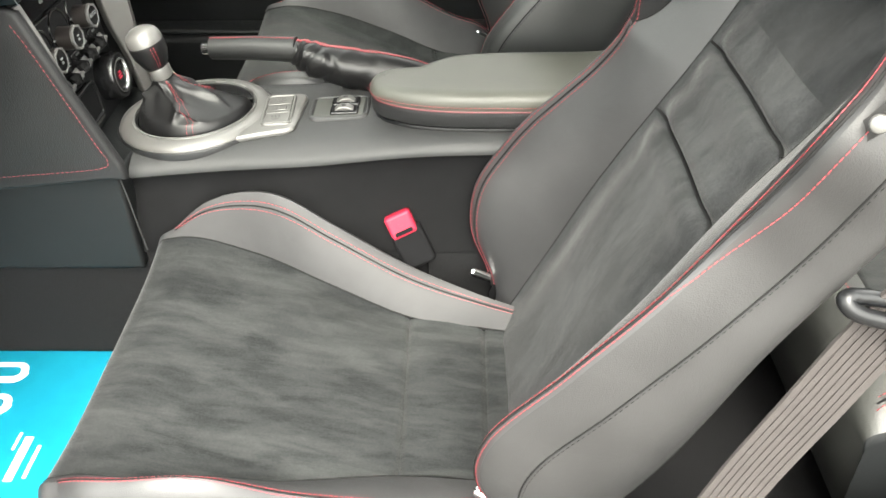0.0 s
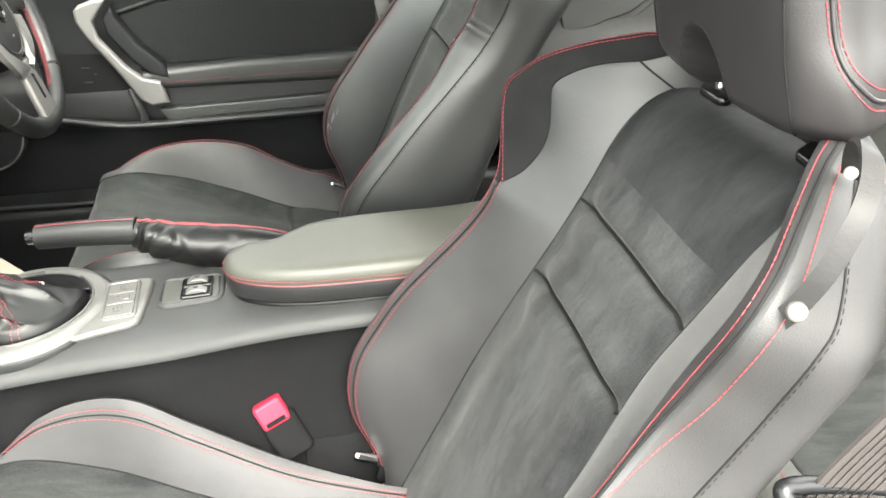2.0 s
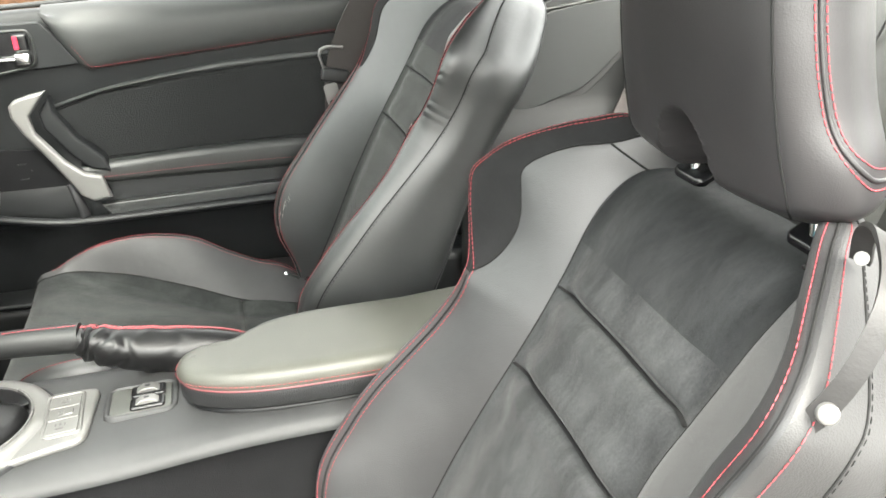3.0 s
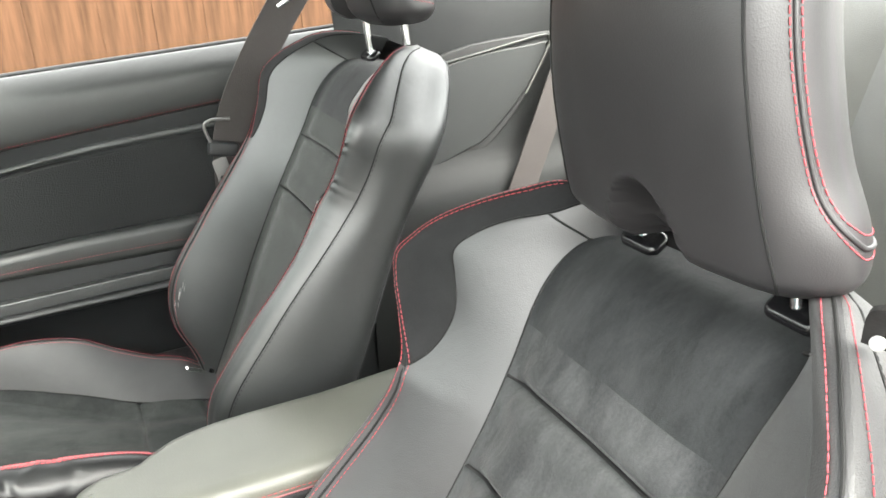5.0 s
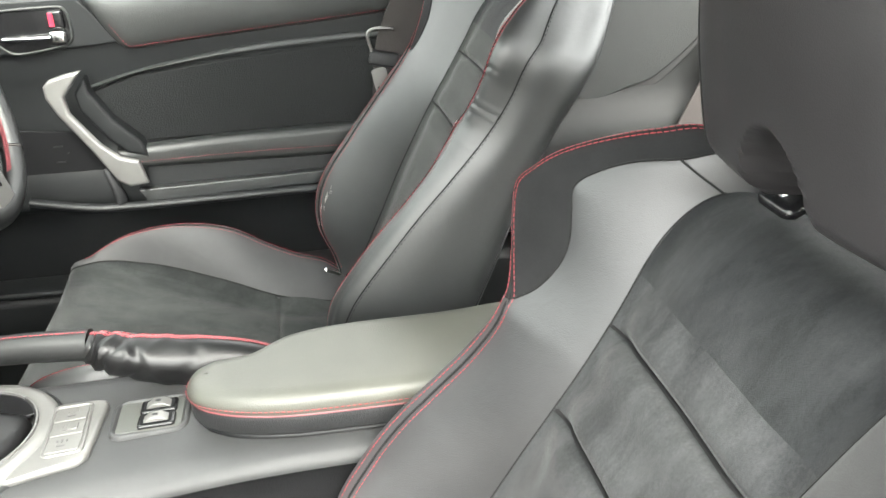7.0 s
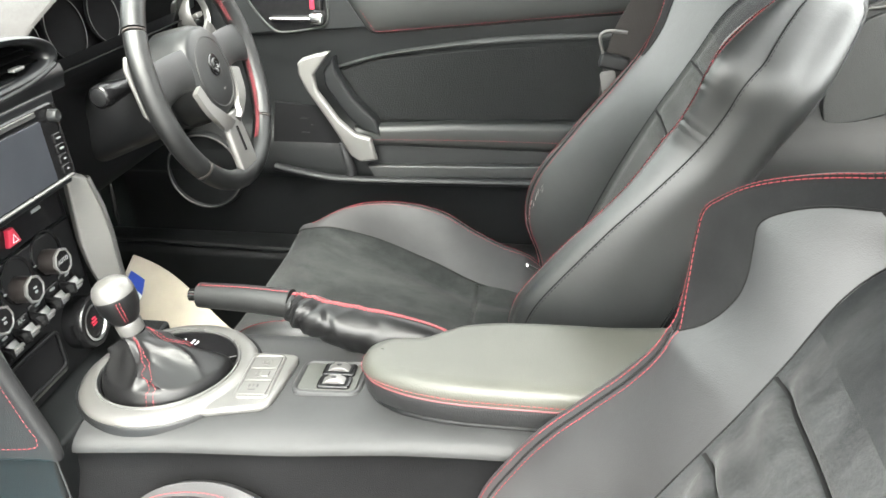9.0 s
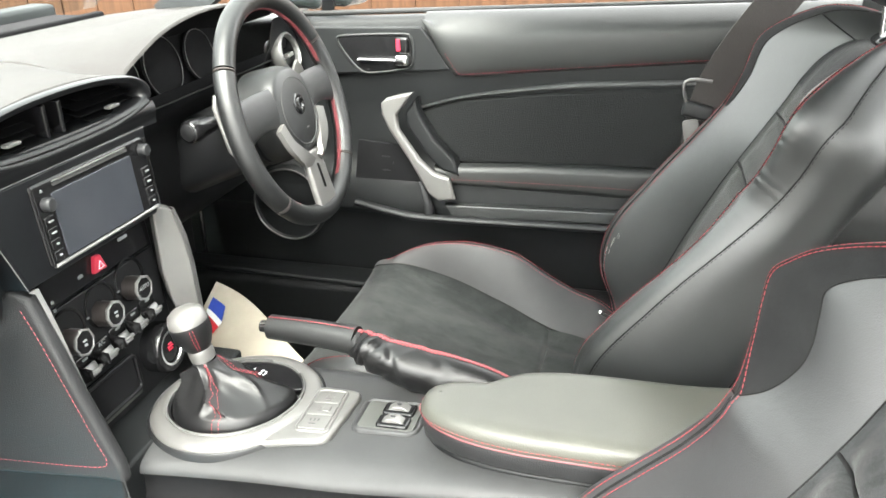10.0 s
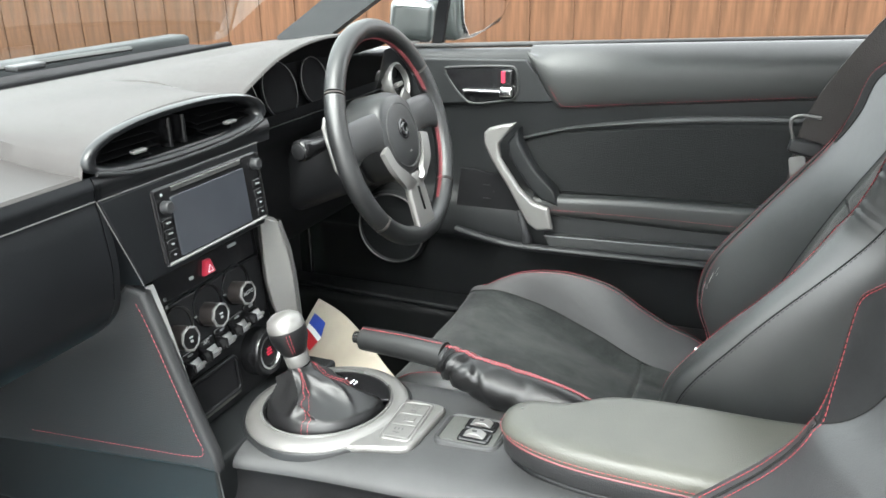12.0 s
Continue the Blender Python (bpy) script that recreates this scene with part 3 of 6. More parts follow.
def car_seat(cy, label, near):
    """A bucket seat; near is the side (-1 or 1) that carries the belt loop."""
    seat = thing("car_seat", (0, cy, 0), label, "car seat", group="front seats")
    hide = LEATHER if near < 0 else DRIVERLEATHER
    front = []
    for s in (-1, 1):
        front.append(back_patch(cy, s, 0, 2, -.03, .500, nk=14, na=240, extra=crease))
    part("backrest_centre", join(*front), BACKSUEDE if near < 0 else DRIVERBACK, seat, "dark grey suede back panel with two sewn creases")
    # a dark flat tube in each sewn groove stands in for its shadow
    for c in (.366, .455):
        cols, line = back_columns(c, 1), []
        for i in range(-39, 40):
            q = along(cols, 2 * abs(i) / 40)
            q = crease(Vector((math.copysign(q.x, i), c + crease_bow(q.x), q.z)))
            line.append(back_point(cy, q.x, q.y, q.z + .0012))
        part("crease_shade", tube(line, .0026, 8, flat=.40), BLACKTHREAD, seat, "dark strip for the shade in the sewn crease")
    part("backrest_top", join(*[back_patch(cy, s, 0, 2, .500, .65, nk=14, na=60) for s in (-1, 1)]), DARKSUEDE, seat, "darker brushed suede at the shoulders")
    part("cushion_centre", join(*[cushion_patch(cy, s, 0, SHIFT["seam"], nk=18, nq=160, groove=True) for s in (-1, 1)]), SUEDE if near < 0 else DRIVERSUEDE, seat,
         "dark grey suede seat cushion with brushed nap")
    for s in (-1, 1):
        if s < 0 and near < 0:
            # same suede as the centre, coloured darker to take back sky light
            part("back_bolster", back_patch(cy, s, 2, 4, -.03, .37, nk=14, na=60), DARKSUEDE, seat, "suede inner bolster, darkened against the sky light")
            part("shoulder_pad", back_patch(cy, s, 2, 4, .37, .65, nk=14, na=60), DARKSUEDE, seat, "suede shoulder pad, darkened against the sky light")
        else:
            part("back_bolster", back_patch(cy, s, 2, 4, -.03, .65, nk=14, na=90), hide, seat, "black leather side bolster")
        part("bolster_edge", back_patch(cy, s, 4, 5, -.03, .415, nk=4, na=60), hide, seat)
        part("shoulder_wing", back_patch(cy, s, 4, 5, .415, .65, nk=8, na=50), hide if s < 0 else WINGSUEDE, seat, "dark shoulder wing")
        puckers = (lambda q: Vector((q.x, q.y, q.z - .0007 * math.sin(q.y * 520 + q.x * 90) * (1 + math.sin(q.y * 131)) * math.exp(-((q.y - .47) / .06) ** 2))))
        if not (s < 0 and near < 0):
            part("seam", tube(back_line(cy, s, 4.0, .418, .63, out=.0002), .0011, 6), BLACKTHREAD, seat)
        side = part("back_side", back_patch(cy, s, 5, 6, -.03, .65, nk=8, na=220, extra=puckers if near > 0 else None), hide if near > 0 else SIDELEATHER, seat, "black leather side strip")
        part("side_panel", back_patch(cy, s, 6, 8, -.03, .65, nk=12, na=90), hide if near > 0 else SIDELEATHER, seat, "smooth black leather side panel")
        part("piping", tube(back_line(cy, s, 6, -.02, .645, out=.0003), .0009, 6), BLACKTHREAD, seat, "black piping")
        part("black_stitching", dashes(back_line(cy, s, 6.06, .02, .62, 160, out=.0004), .0038, .0026, .0004), BLACKTHREAD, seat, "black stitching")
        part("rear_piping", tube(back_line(cy, s, 8, 0, .64, out=.0), .0012, 6), PLASTIC, seat, "thin grey piping")
        part("seam", tube(back_line(cy, s, lambda cols: inside_crest(.0065 if s < 0 and near < 0 else .017 - .0105 * smoothstep(.34, .48, cols[5][1]))(cols), .0, .64, out=.0003), .0013, 6), BLACKTHREAD, seat)
        for d, wide in (((.003, -.016), (.0105, .006)) if s < 0 and near < 0 else ((.011, -.008), (.023, -.013))):
            part("red_stitching", dashes(back_line(cy, s, lambda cols: inside_crest(d + wide * smoothstep(.34, .48, cols[5][1]))(cols), .02, .64, 160, out=.0008), .0042, .0014, .00050),
                 RED, seat, "red double stitching")
        part("seam", tube(back_line(cy, s, 2.02, -.02, .60, 120, out=.0), .0008, 6), BLACKTHREAD, seat, "dark seam beside the centre panel")
        cs = back_columns(.598, s)
        part("seam", tube([back_point(cy, s * q.x, q.y, q.z + .0006) for q in (back_at(cs, 2 + 2 * i / 20) for i in range(21))], .0011, 5), BLACKTHREAD, seat)
        # bolster leather is paler and rougher than the cushion side
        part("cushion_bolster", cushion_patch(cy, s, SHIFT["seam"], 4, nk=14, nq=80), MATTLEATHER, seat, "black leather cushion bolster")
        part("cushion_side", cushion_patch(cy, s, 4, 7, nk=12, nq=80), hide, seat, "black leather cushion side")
        for k in ((3.25, 3.55) if s > 0 and near < 0 else (3.84, 4.08)):
            part("red_stitching", dashes([cushion_point(cy, s, q / 160 * .88, k) + Vector((0, 0, .0010)) for q in range(161)], .0042, .0014, .0005), RED, seat, "red double stitching")
        part("seam", tube([cushion_point(cy, s, q / 80 * .88, 3.40 if s > 0 and near < 0 else 3.96) + Vector((0, 0, .0002)) for q in range(81)], .0010, 6), BLACKTHREAD, seat)
        part("seam", tube([cushion_point(cy, s, q / 80, SHIFT["seam"]) for q in range(81)], .0012, 5), BLACKTHREAD, seat)
    part("backrest_rear", join(*[back_patch(cy, s, 8, 10, -.03, .65, nk=8, na=40) for s in (-1, 1)]), hide, seat, "black seat back shell")
    rows = []
    for i in range(131):
        z = .70 + .25 * (i / 130) ** 1.5
        rows.append([head_point(cy, 1, z, 7 * j / 84) for j in range(85)] + [head_point(cy, -1, z, 7 * (84 - j) / 84) for j in range(1, 84)])
    head = part("headrest", (lambda g, n: (g[0], g[1] + [tuple(range(n)), tuple(range(len(g[0]) - n, len(g[0])))]))(grid(rows, cv=True), len(rows[0])), HEADLEATHER, seat,
                "black leather head restraint with red stitching")
    for s in (-1, 1):
        part("seam", tube(head_line(cy, s, [(.706, 2.06), (.75, 2.0), (.84, 2.0), (.94, 2)], .0001), .0011, 6), BLACKTHREAD, head)
        for dk, dz in ((-.12, -.006), (.16, .008)):
            line = [(.728 + dz, 5.1), (.7345 + dz, 4.4), (.743 + dz, 3.7 + dk * .5), (.763 + dz * .4, 3.12 + dk), (.80, 2.98 + dk), (.86, 2.95 + dk), (.94, 2.95 + dk)]
            part("red_stitching", dashes(head_line(cy, s, line, .0006), .0042, .0016, .0006), RED, head, "red double stitching")
        line = [(.728, 5.1), (.7345, 4.4), (.743, 3.72), (.763, 3.12), (.80, 3.0), (.86, 2.97), (.94, 2.97)]
        part("piping", tube(head_line(cy, s, line, .0002), .0018, 8), HEADLEATHER, head, "leather piping")
    for s in (-1, 1):
        base = back_point(cy, s * .081 - .006, .609, -.030)
        top = Vector((base.x - .006, base.y, base.z + .085))
        part("post", tube([base, base.lerp(top, .5), top], .0055, 14), CHROME, head, "chrome headrest post")
        part("post_guide", prism(rounded(.024, .044, .008), .012, .005, frame_of(base, UP - FWD * .6, (0, -1, 0)) @ pose(0, 0, -.002)), GLOSS, head, "black post guide")
    if near > 0:  # scratches through the finish where the driver slides in
        rnd = random.Random(7)
        for i in range(16):
            a0 = rnd.uniform(.07, .15)
            dd = .016 + (a0 - .07) * .35 + rnd.uniform(-.004, .004)
            line = back_line(cy, 1, inside_crest(dd), a0, a0 + rnd.uniform(.008, .022), 6, out=.0002)
            part("scuff", tube(line, lambda t: .0001 + .00028 * math.sin(math.pi * min(1, t + .1)), 5, flat=.5), SCUFF, seat, "pale scratch in the leather")
    part("underside", box((-.17 + SHIFT["cushion"][0], cy, .055), (.44, .36, .11), .02), PLASTIC, seat)
    # hinge cover and belt loop on the outer shoulder
    for s in (-1, 1):
        part("recliner_cover", box((.075 + SHIFT["cushion"][0], cy + s * .185, .165 + SHIFT["cushion"][1]), (.06, .018, .05), .008, (0, 20, 0)), GLOSS, seat, "black recliner hinge cover")
        part("recliner_plate", box((.030 + SHIFT["cushion"][0], cy + s * .180, .196 + SHIFT["cushion"][1]), (.034, .012, .012), .005, (0, 30, s * 10)), CHROME, seat, "bright hinge plate")
    return seat



car_seat(-.345, "black leather and grey suede passenger bucket seat with red stitching", -1)
SHIFT.update(back=(.015, .075), cushion=(.02, .05), head=.035, seam=2.35, valley=.018, strip=.35, near=1)
car_seat(.36, "black leather and suede driver bucket seat with worn outer bolster", 1)
SHIFT.update(back=(0, 0), cushion=(0, 0), head=0.0, seam=2, valley=0, strip=1, near=-1)


def shoulder_loop(cy, s):
    """The leather belt keeper buttoned to the outer shoulder of a seat."""
    loop = thing("belt_keeper_strap", (.3, cy + s * .24, .66), "black leather belt keeper strap with steel button on the seat shoulder", "strap")
    pts = spline([(.250, cy + s * .243, .650), (.257, cy + s * .248, .663), (.268, cy + s * .252, .688), (.283, cy + s * .247, .715), (.298, cy + s * .230, .730), (.308, cy + s * .210, .738), (.316, cy + s * .190, .730), (.324, cy + s * .181, .708)], 8)
    part("strap", ribbon([pts[0] + (pts[0] - pts[4]).normalized() * .010] + pts, (.5, s * .7, -.36), .0125, .0032), STRAP, loop, "creased leather strap")
    part("button", lathe([(.0060, 0), (.0060, .003), (.0048, .0045), (0, .005)], Matrix.Translation((.255, cy + s * .251, .662)) @ Vector((-.45, s * 1, .35)).to_track_quat("Z", "Y").to_matrix().to_4x4(), 24), SILVER, loop, "steel button")
    part("inner_button", lathe([(.0042, 0), (.0042, .002), (0, .003)], Matrix.Translation((.320, cy + s * .186, .712)) @ Vector((-.6, s * .5, .3)).to_track_quat("Z", "Y").to_matrix().to_4x4(), 24), SILVER, loop, "small steel stud")


shoulder_loop(-.345, -1)
# belt buckle between passenger seat and console
bk = thing("seat_belt_buckle", (-.07, -.125, .1), "red and black seat belt buckle beside the passenger seat", "belt buckle")
BM = frame_of((-.078, -.126, .250), (.90, .20, .36), (-.36, .30, .88))
part("housing", prism(rounded(.046, .060, .008), .026, .006, BM @ pose(.002, -.034, -.008)), VOID, bk, "black housing")
part("release_button", prism(rounded(.038, .034, .005), .022, .005, BM @ pose(0, .002, -.004)), BUCKLE, bk, "red release button")
part("slot", prism(rounded(.026, .006, .002), .004, .001, BM @ pose(0, -.008, .0062)), VOID, bk, "dark tongue slot")
part("stalk", box((-.06, -.125, .12), (.035, .02, .16), .006), VOID, bk)
# ---- dashboard ----


VC = Vector((-.500, -.050, .721))  # middle of the central vent
HOOD = [(.095, .708), (.115, .722), (.133, .735), (.177, .754), (.222, .770), (.268, .780), (.334, .787), (.404, .787), (.48, .781), (.54, .768), (.585, .754), (.63, .746), (.72, .742)]


def lens(s, k=1.0):
    """Points round the lens outline of the vent, s from 0 to 1."""
    a = 2 * math.pi * s
    c, q = math.cos(a), math.sin(a)
    return (.156 * k * math.copysign(abs(c) ** .92, c), ((.038 if q > 0 else .021) * k - (1 - k) * .02) * math.copysign(abs(q) ** .85, q))


def dash_edge(y):
    return -.503 - .050 * smoothstep(.095, .140, y)


def edge_z(y):
    u = (y - VC.y) / .156
    z = .712
    if abs(u) < 1:
        z = max(z, VC.z + .002 + .038 * (1 - u * u) ** .5)
    return max(z, table(HOOD, y))


def dash_top(x, y):
    base = table([(-1.0, .724), (-.86, .741), (-.75, .750), (-.62, .750), (-.50, .744)], x)
    start = -.70 - .10 * smoothstep(.10, .22, y)
    soft = -.80 if edge_z(y) < .72 else start
    return base + (edge_z(y) - base) * smoothstep(soft, dash_edge(y), x)


dash = thing("dashboard", (-.7, 0, .7), "dark grey soft-touch dashboard with hooded gauges and central air vents", "dashboard", kind="")
rows = []
for i in range(241):
    y = -.72 + 1.44 * i / 240
    e = dash_edge(y)
    row = [Vector((x, y, dash_top(x, y))) for x in [-1.0 + (e + 1.0) * (1 - (1 - j / 40) ** 1.5) for j in range(41)]]
    row.append(row[-1] + Vector((.0035, 0, -.003)))
    rows.append(row)
# base colour far paler than that of the faces below
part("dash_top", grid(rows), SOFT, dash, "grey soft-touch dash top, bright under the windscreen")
# the face towards the passenger, with the glovebox below a seam
prof = [(-.4995, .709), (-.496, .698), (-.4985, .684), (-.494, .655), (-.492, .60), (-.512, .545), (-.60, .49), (-.70, .455), (-.86, .43)]
pp = spline([(x, 0, z) for x, z in prof], 8)
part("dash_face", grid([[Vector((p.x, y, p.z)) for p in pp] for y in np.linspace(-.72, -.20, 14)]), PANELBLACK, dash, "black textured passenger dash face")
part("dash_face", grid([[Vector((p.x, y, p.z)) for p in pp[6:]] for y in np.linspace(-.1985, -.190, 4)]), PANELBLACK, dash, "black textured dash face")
# the highlight along the dash lip, drawn as a silver thread
part("lip_highlight", tube([(-.4975, y, .684) for y in np.linspace(-.72, -.20, 30)], .0007, 6), SILVER, dash, "thin silver line for the highlight on the dash lip")
prof2 = [(-.560, .690), (-.575, .66), (-.60, .62), (-.60, .56), (-.62, .48), (-.68, .42), (-.85, .38)]
pp2 = spline([(x, 0, z) for x, z in prof2], 8)
part("driver_dash_face", grid([[Vector((p.x, y, p.z + max(0, (p.z - .62) / .07) * (.052 * smoothstep(.555, .585, y)))) for p in pp2] for y in np.linspace(.075, .72, 66)]), TRIMBLACK, dash, "black driver knee panel")
part("footwell", box((-.93, 0, .35), (.12, 1.44, .66), .01), CARPET, dash)
# gauge recess under the hood: a black sheet for the shade, running back to the dials
shade_rows = []
for y in np.linspace(.100, .575, 60):
    e, z = dash_edge(y), edge_z(y)
    shade_rows.append([Vector((e + .003, y, z - .0015)), Vector((e - .008, y, z - .008)), Vector((e - .06, .36 + (y - .36) * .93, z - .022)), Vector((-.66, .36 + (y - .36) * .86, min(z, .75) - .035)), Vector((-.66, .36 + (y - .36) * .86, .66)), Vector((-.56, y, .672))])
part("gauge_shade", grid(shade_rows), VOID, dash, "black sheet for the shade under the gauge hood")
g = part("gauge_panel", prism(rounded(.34, .078, .036), .012, .003, frame_of((-.632, .355, .704), (0, 1, 0), (-.2, 0, 1))), VOID, dash, "dark gauge panel")
for dy, r in ((-.135, .040), (-.030, .046), (.075, .040)):
    part("gauge_ring", tube([frame_of((-.612, .345 + dy, .708), (0, 1, 0), (-.2, 0, 1)) @ Vector((r * math.cos(a), r * math.sin(a), 0)) for a in np.linspace(0, 2 * math.pi, 60)], .0007, 6), SILVER, g, "thin silver gauge ring")
    part("gauge_face", lathe([(r, -.004), (r * .98, -.002), (0, -.002)], frame_of((-.614, .345 + dy, .708), (0, 1, 0), (-.2, 0, 1)), 40), VOID, g, "black gauge face")
# central vent: a lens-shaped opening with a satin rim
vent = []
for ky, kz, dx in ((1.0, 1.0, -.003), (1.005, 1.01, .001), (.995, .975, .0050), (.975, .93, .0065), (.93, .82, .0060), (.90, .74, .0030), (.88, .69, -.004), (.87, .66, -.018), (.865, .65, -.034)):
    vent.append([VC + Vector((dx, lens(j / 72)[0] * ky, lens(j / 72)[1] * kz + .004 * (1 - kz))) for j in range(72)])
part("vent_rim", grid(vent, cv=True), SATINRIM, dash, "satin black vent rim")
part("vent_back", prism([lens(j / 72, .92) for j in range(72)], .004, 0, frame_of(VC + Vector((-.034, 0, 0)), (0, 1, 0), (0, 0, 1))), VENTBLACK, dash)
for side, cx, w in ((-1, -.132, .115), (1, .030, .115)):
    for k in range(4):
        z = VC.z + .0165 - .0085 * k
        part("vent_slat", box((VC.x - .016, cx + .004 * side * (k - 1), z), (.020, w - (.040 if k == 0 else .016) - (.022 if k == 3 else 0), .0016), .0007, (0, 12, 0)), VENTBLACK, dash)
    part("vent_tab", box((VC.x - .003, cx + .008, VC.z - .002), (.008, .020, .0040), .0012), DIAL, dash, "bright vent thumb tab")
for y in (-.066, -.042):
    part("vent_divider", box((VC.x - .014, y, VC.z + .006), (.016, .006, .036), .002), GLOSS, dash)
part("vent_sill", tube(spline([VC + Vector((.006, y, -.0235 + .016 * (abs(y) / .15) ** 3)) for y in np.linspace(-.145, .145, 13)], 4), .0028, 8), PLASTIC, dash, "satin lower vent edge")
part("stack_shoulder", prism([(-.120, -.012), (.135, -.012), (.150, .012), (-.140, .010)], .05, .004, frame_of((-.525, -.045, .693), (0, 1, 0), (0, 0, 1))), TRIMBLACK, dash, "black filler under the vents")
part("dash_lip", grid([[Vector((p.x, y, p.z)) for p in pp if p.z > .680] for y in np.linspace(-.1985, .112, 12)]), SATINRIM, dash, "satin black lip under the vents")
FAS = [(-.168, .050), (-.158, .020), (-.144, -.020), (-.132, -.056), (.096, -.056), (.106, -.030), (.110, .052)]
FM = frame_of((-.492, -.030, .633), (0, 1, 0), (-.09, 0, 1))
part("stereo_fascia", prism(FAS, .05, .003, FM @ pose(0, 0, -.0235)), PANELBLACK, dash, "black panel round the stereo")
part("fascia_joint", tube(spline([FM @ Vector((x - .002, y, .0008)) for x, y in FAS[:4]], 8), .0006, 6), SILVER, dash, "pale joint line")
# edge highlight of the fascia, built as a fine silver tube
part("fascia_glint", tube([FM @ Vector((x, .051, .001)) for x in np.linspace(-.168, .110, 20)], .0005, 6), SILVER, dash, "fine silver line for the highlight on the upper edge")
# round vent by the door
rv = frame_of((-.566, .640, .672), (0, 1, .1), (-.25, 0, 1))
part("round_vent", lathe([(.030, -.03), (.030, .004), (.034, .010), (.039, .006), (.041, -.01)], rv, 40), SILVER, dash, "satin silver ring of the round vent")
part("round_vent_core", lathe([(.0, -.012), (.028, -.012), (.029, 0)], rv, 30), GLOSS, dash)
part("round_vent_tab", prism(rounded(.024, .008, .003), .012, .002, rv @ pose(0, -.004, .002)), SILVER, dash)

# ---- head unit and centre stack ----
HU = frame_of((-.492, -.030, .633), (0, 1, 0), (-.09, 0, 1))
hu = thing("car_stereo", (-.51, -.03, .6), "black touchscreen car stereo with silver trim set in the dashboard", "car stereo")
part("face", prism(rounded(.196, .091, .007), .012, .0035, HU @ pose(0, -.0025, 0)), GLOSS, hu, "gloss black face")
part("screen", prism(rounded(.137, .070, .002), .002, .0005, HU @ pose(-.006, -.0065, .0072)), SCREEN, hu, "dark glass touchscreen")
part("disc_slot", prism(rounded(.128, .0035, .0015), .002, 0, HU @ pose(-.004, .0360, .0062)), RUBBER, hu, "thin disc slot")
part("upper_line", tube([HU @ Vector((x, .0392, .0066)) for x in np.linspace(-.068, .060, 12)], .0006, 5), SILVER, hu, "fine bright line over the disc slot")
part("lower_trim", prism(rounded(.190, .0042, .0018), .009, .0018, HU @ pose(0, -.0455, .004)), DIAL, hu, "silver lower edge")
for s in (-1, 1):
    part("side_trim", prism(rounded(.0022, .086, .001), .004, .0005, HU @ pose(s * .0968, -.002, .006)), GLOSS, hu)
    part("knob", lathe([(.0075, .004), (.0075, .012), (.006, .014), (0, .014)], HU @ pose(s * .0855, .020 if s < 0 else .028, .003), 24), PLASTIC, hu)
    for k in range(4):
        part("button", prism(rounded(.0155, .0105, .002), .003, .0008, HU @ pose(s * .0855, .002 - .0125 * k, .0065)), GLOSS, hu)
        part("button_mark", prism(rounded(.007 if k < 2 else .0035, .0018, .0005), .001, 0, HU @ pose(s * .0855, .002 - .0125 * k, .0086)), MARK, hu)
    part("button_mark", prism([(-.002, -.001), (.002, -.001), (0, .002)], .001, 0, HU @ pose(s * .0855, .034, .0066)), MARK, hu)

stack = thing("centre_stack", (-.53, -.03, .35), "black centre stack with climate dials and toggle switches", "control panel")
CS = frame_of((-.514, -.020, .470), (0, 1, 0), (-.10, 0, 1))
part("body", prism([(-.13, -.13), (.115, -.13), (.115, .13), (-.13, .13)], .06, .004, CS @ pose(0, 0, -.034)), TRIMBLACK, stack, "black plastic body")
part("upper_panel", prism(rounded(.205, .052, .004), .006, .002, CS @ pose(-.005, .082, .000)), GLOSS, stack, "gloss black switch strip")
part("climate_panel", prism([(-.105, -.028), (.10, -.028), (.105, .052), (-.105, .052)], .006, .002, CS), TRIMBLACK, stack, "black climate panel")
hz = part("hazard_button", prism([(-.011, -.009), (.011, -.009), (.0045, .010), (-.0045, .010)], .008, .002, CS @ pose(-.004, .074, .006)), BUCKLE, stack, "red hazard warning button")
part("hazard_mark", join(*[tube([(CS @ pose(-.004, .0725, .0105)) @ Vector((q[0], q[1], 0)) for q in seg], .0004, 5)
                           for seg in (((-.005, -.004), (.005, -.004)), ((.005, -.004), (0, .005)), ((0, .005), (-.005, -.004)))]), WHITE, hz)
for x, y, w in ((.052, .084, .018), (-.034, .070, .008), (-.085, .062, .004), (-.085, .052, .004)):
    part("panel_mark", prism(rounded(w, .004, .001), .001, 0, CS @ pose(x, y, .0036)), MARK, stack)
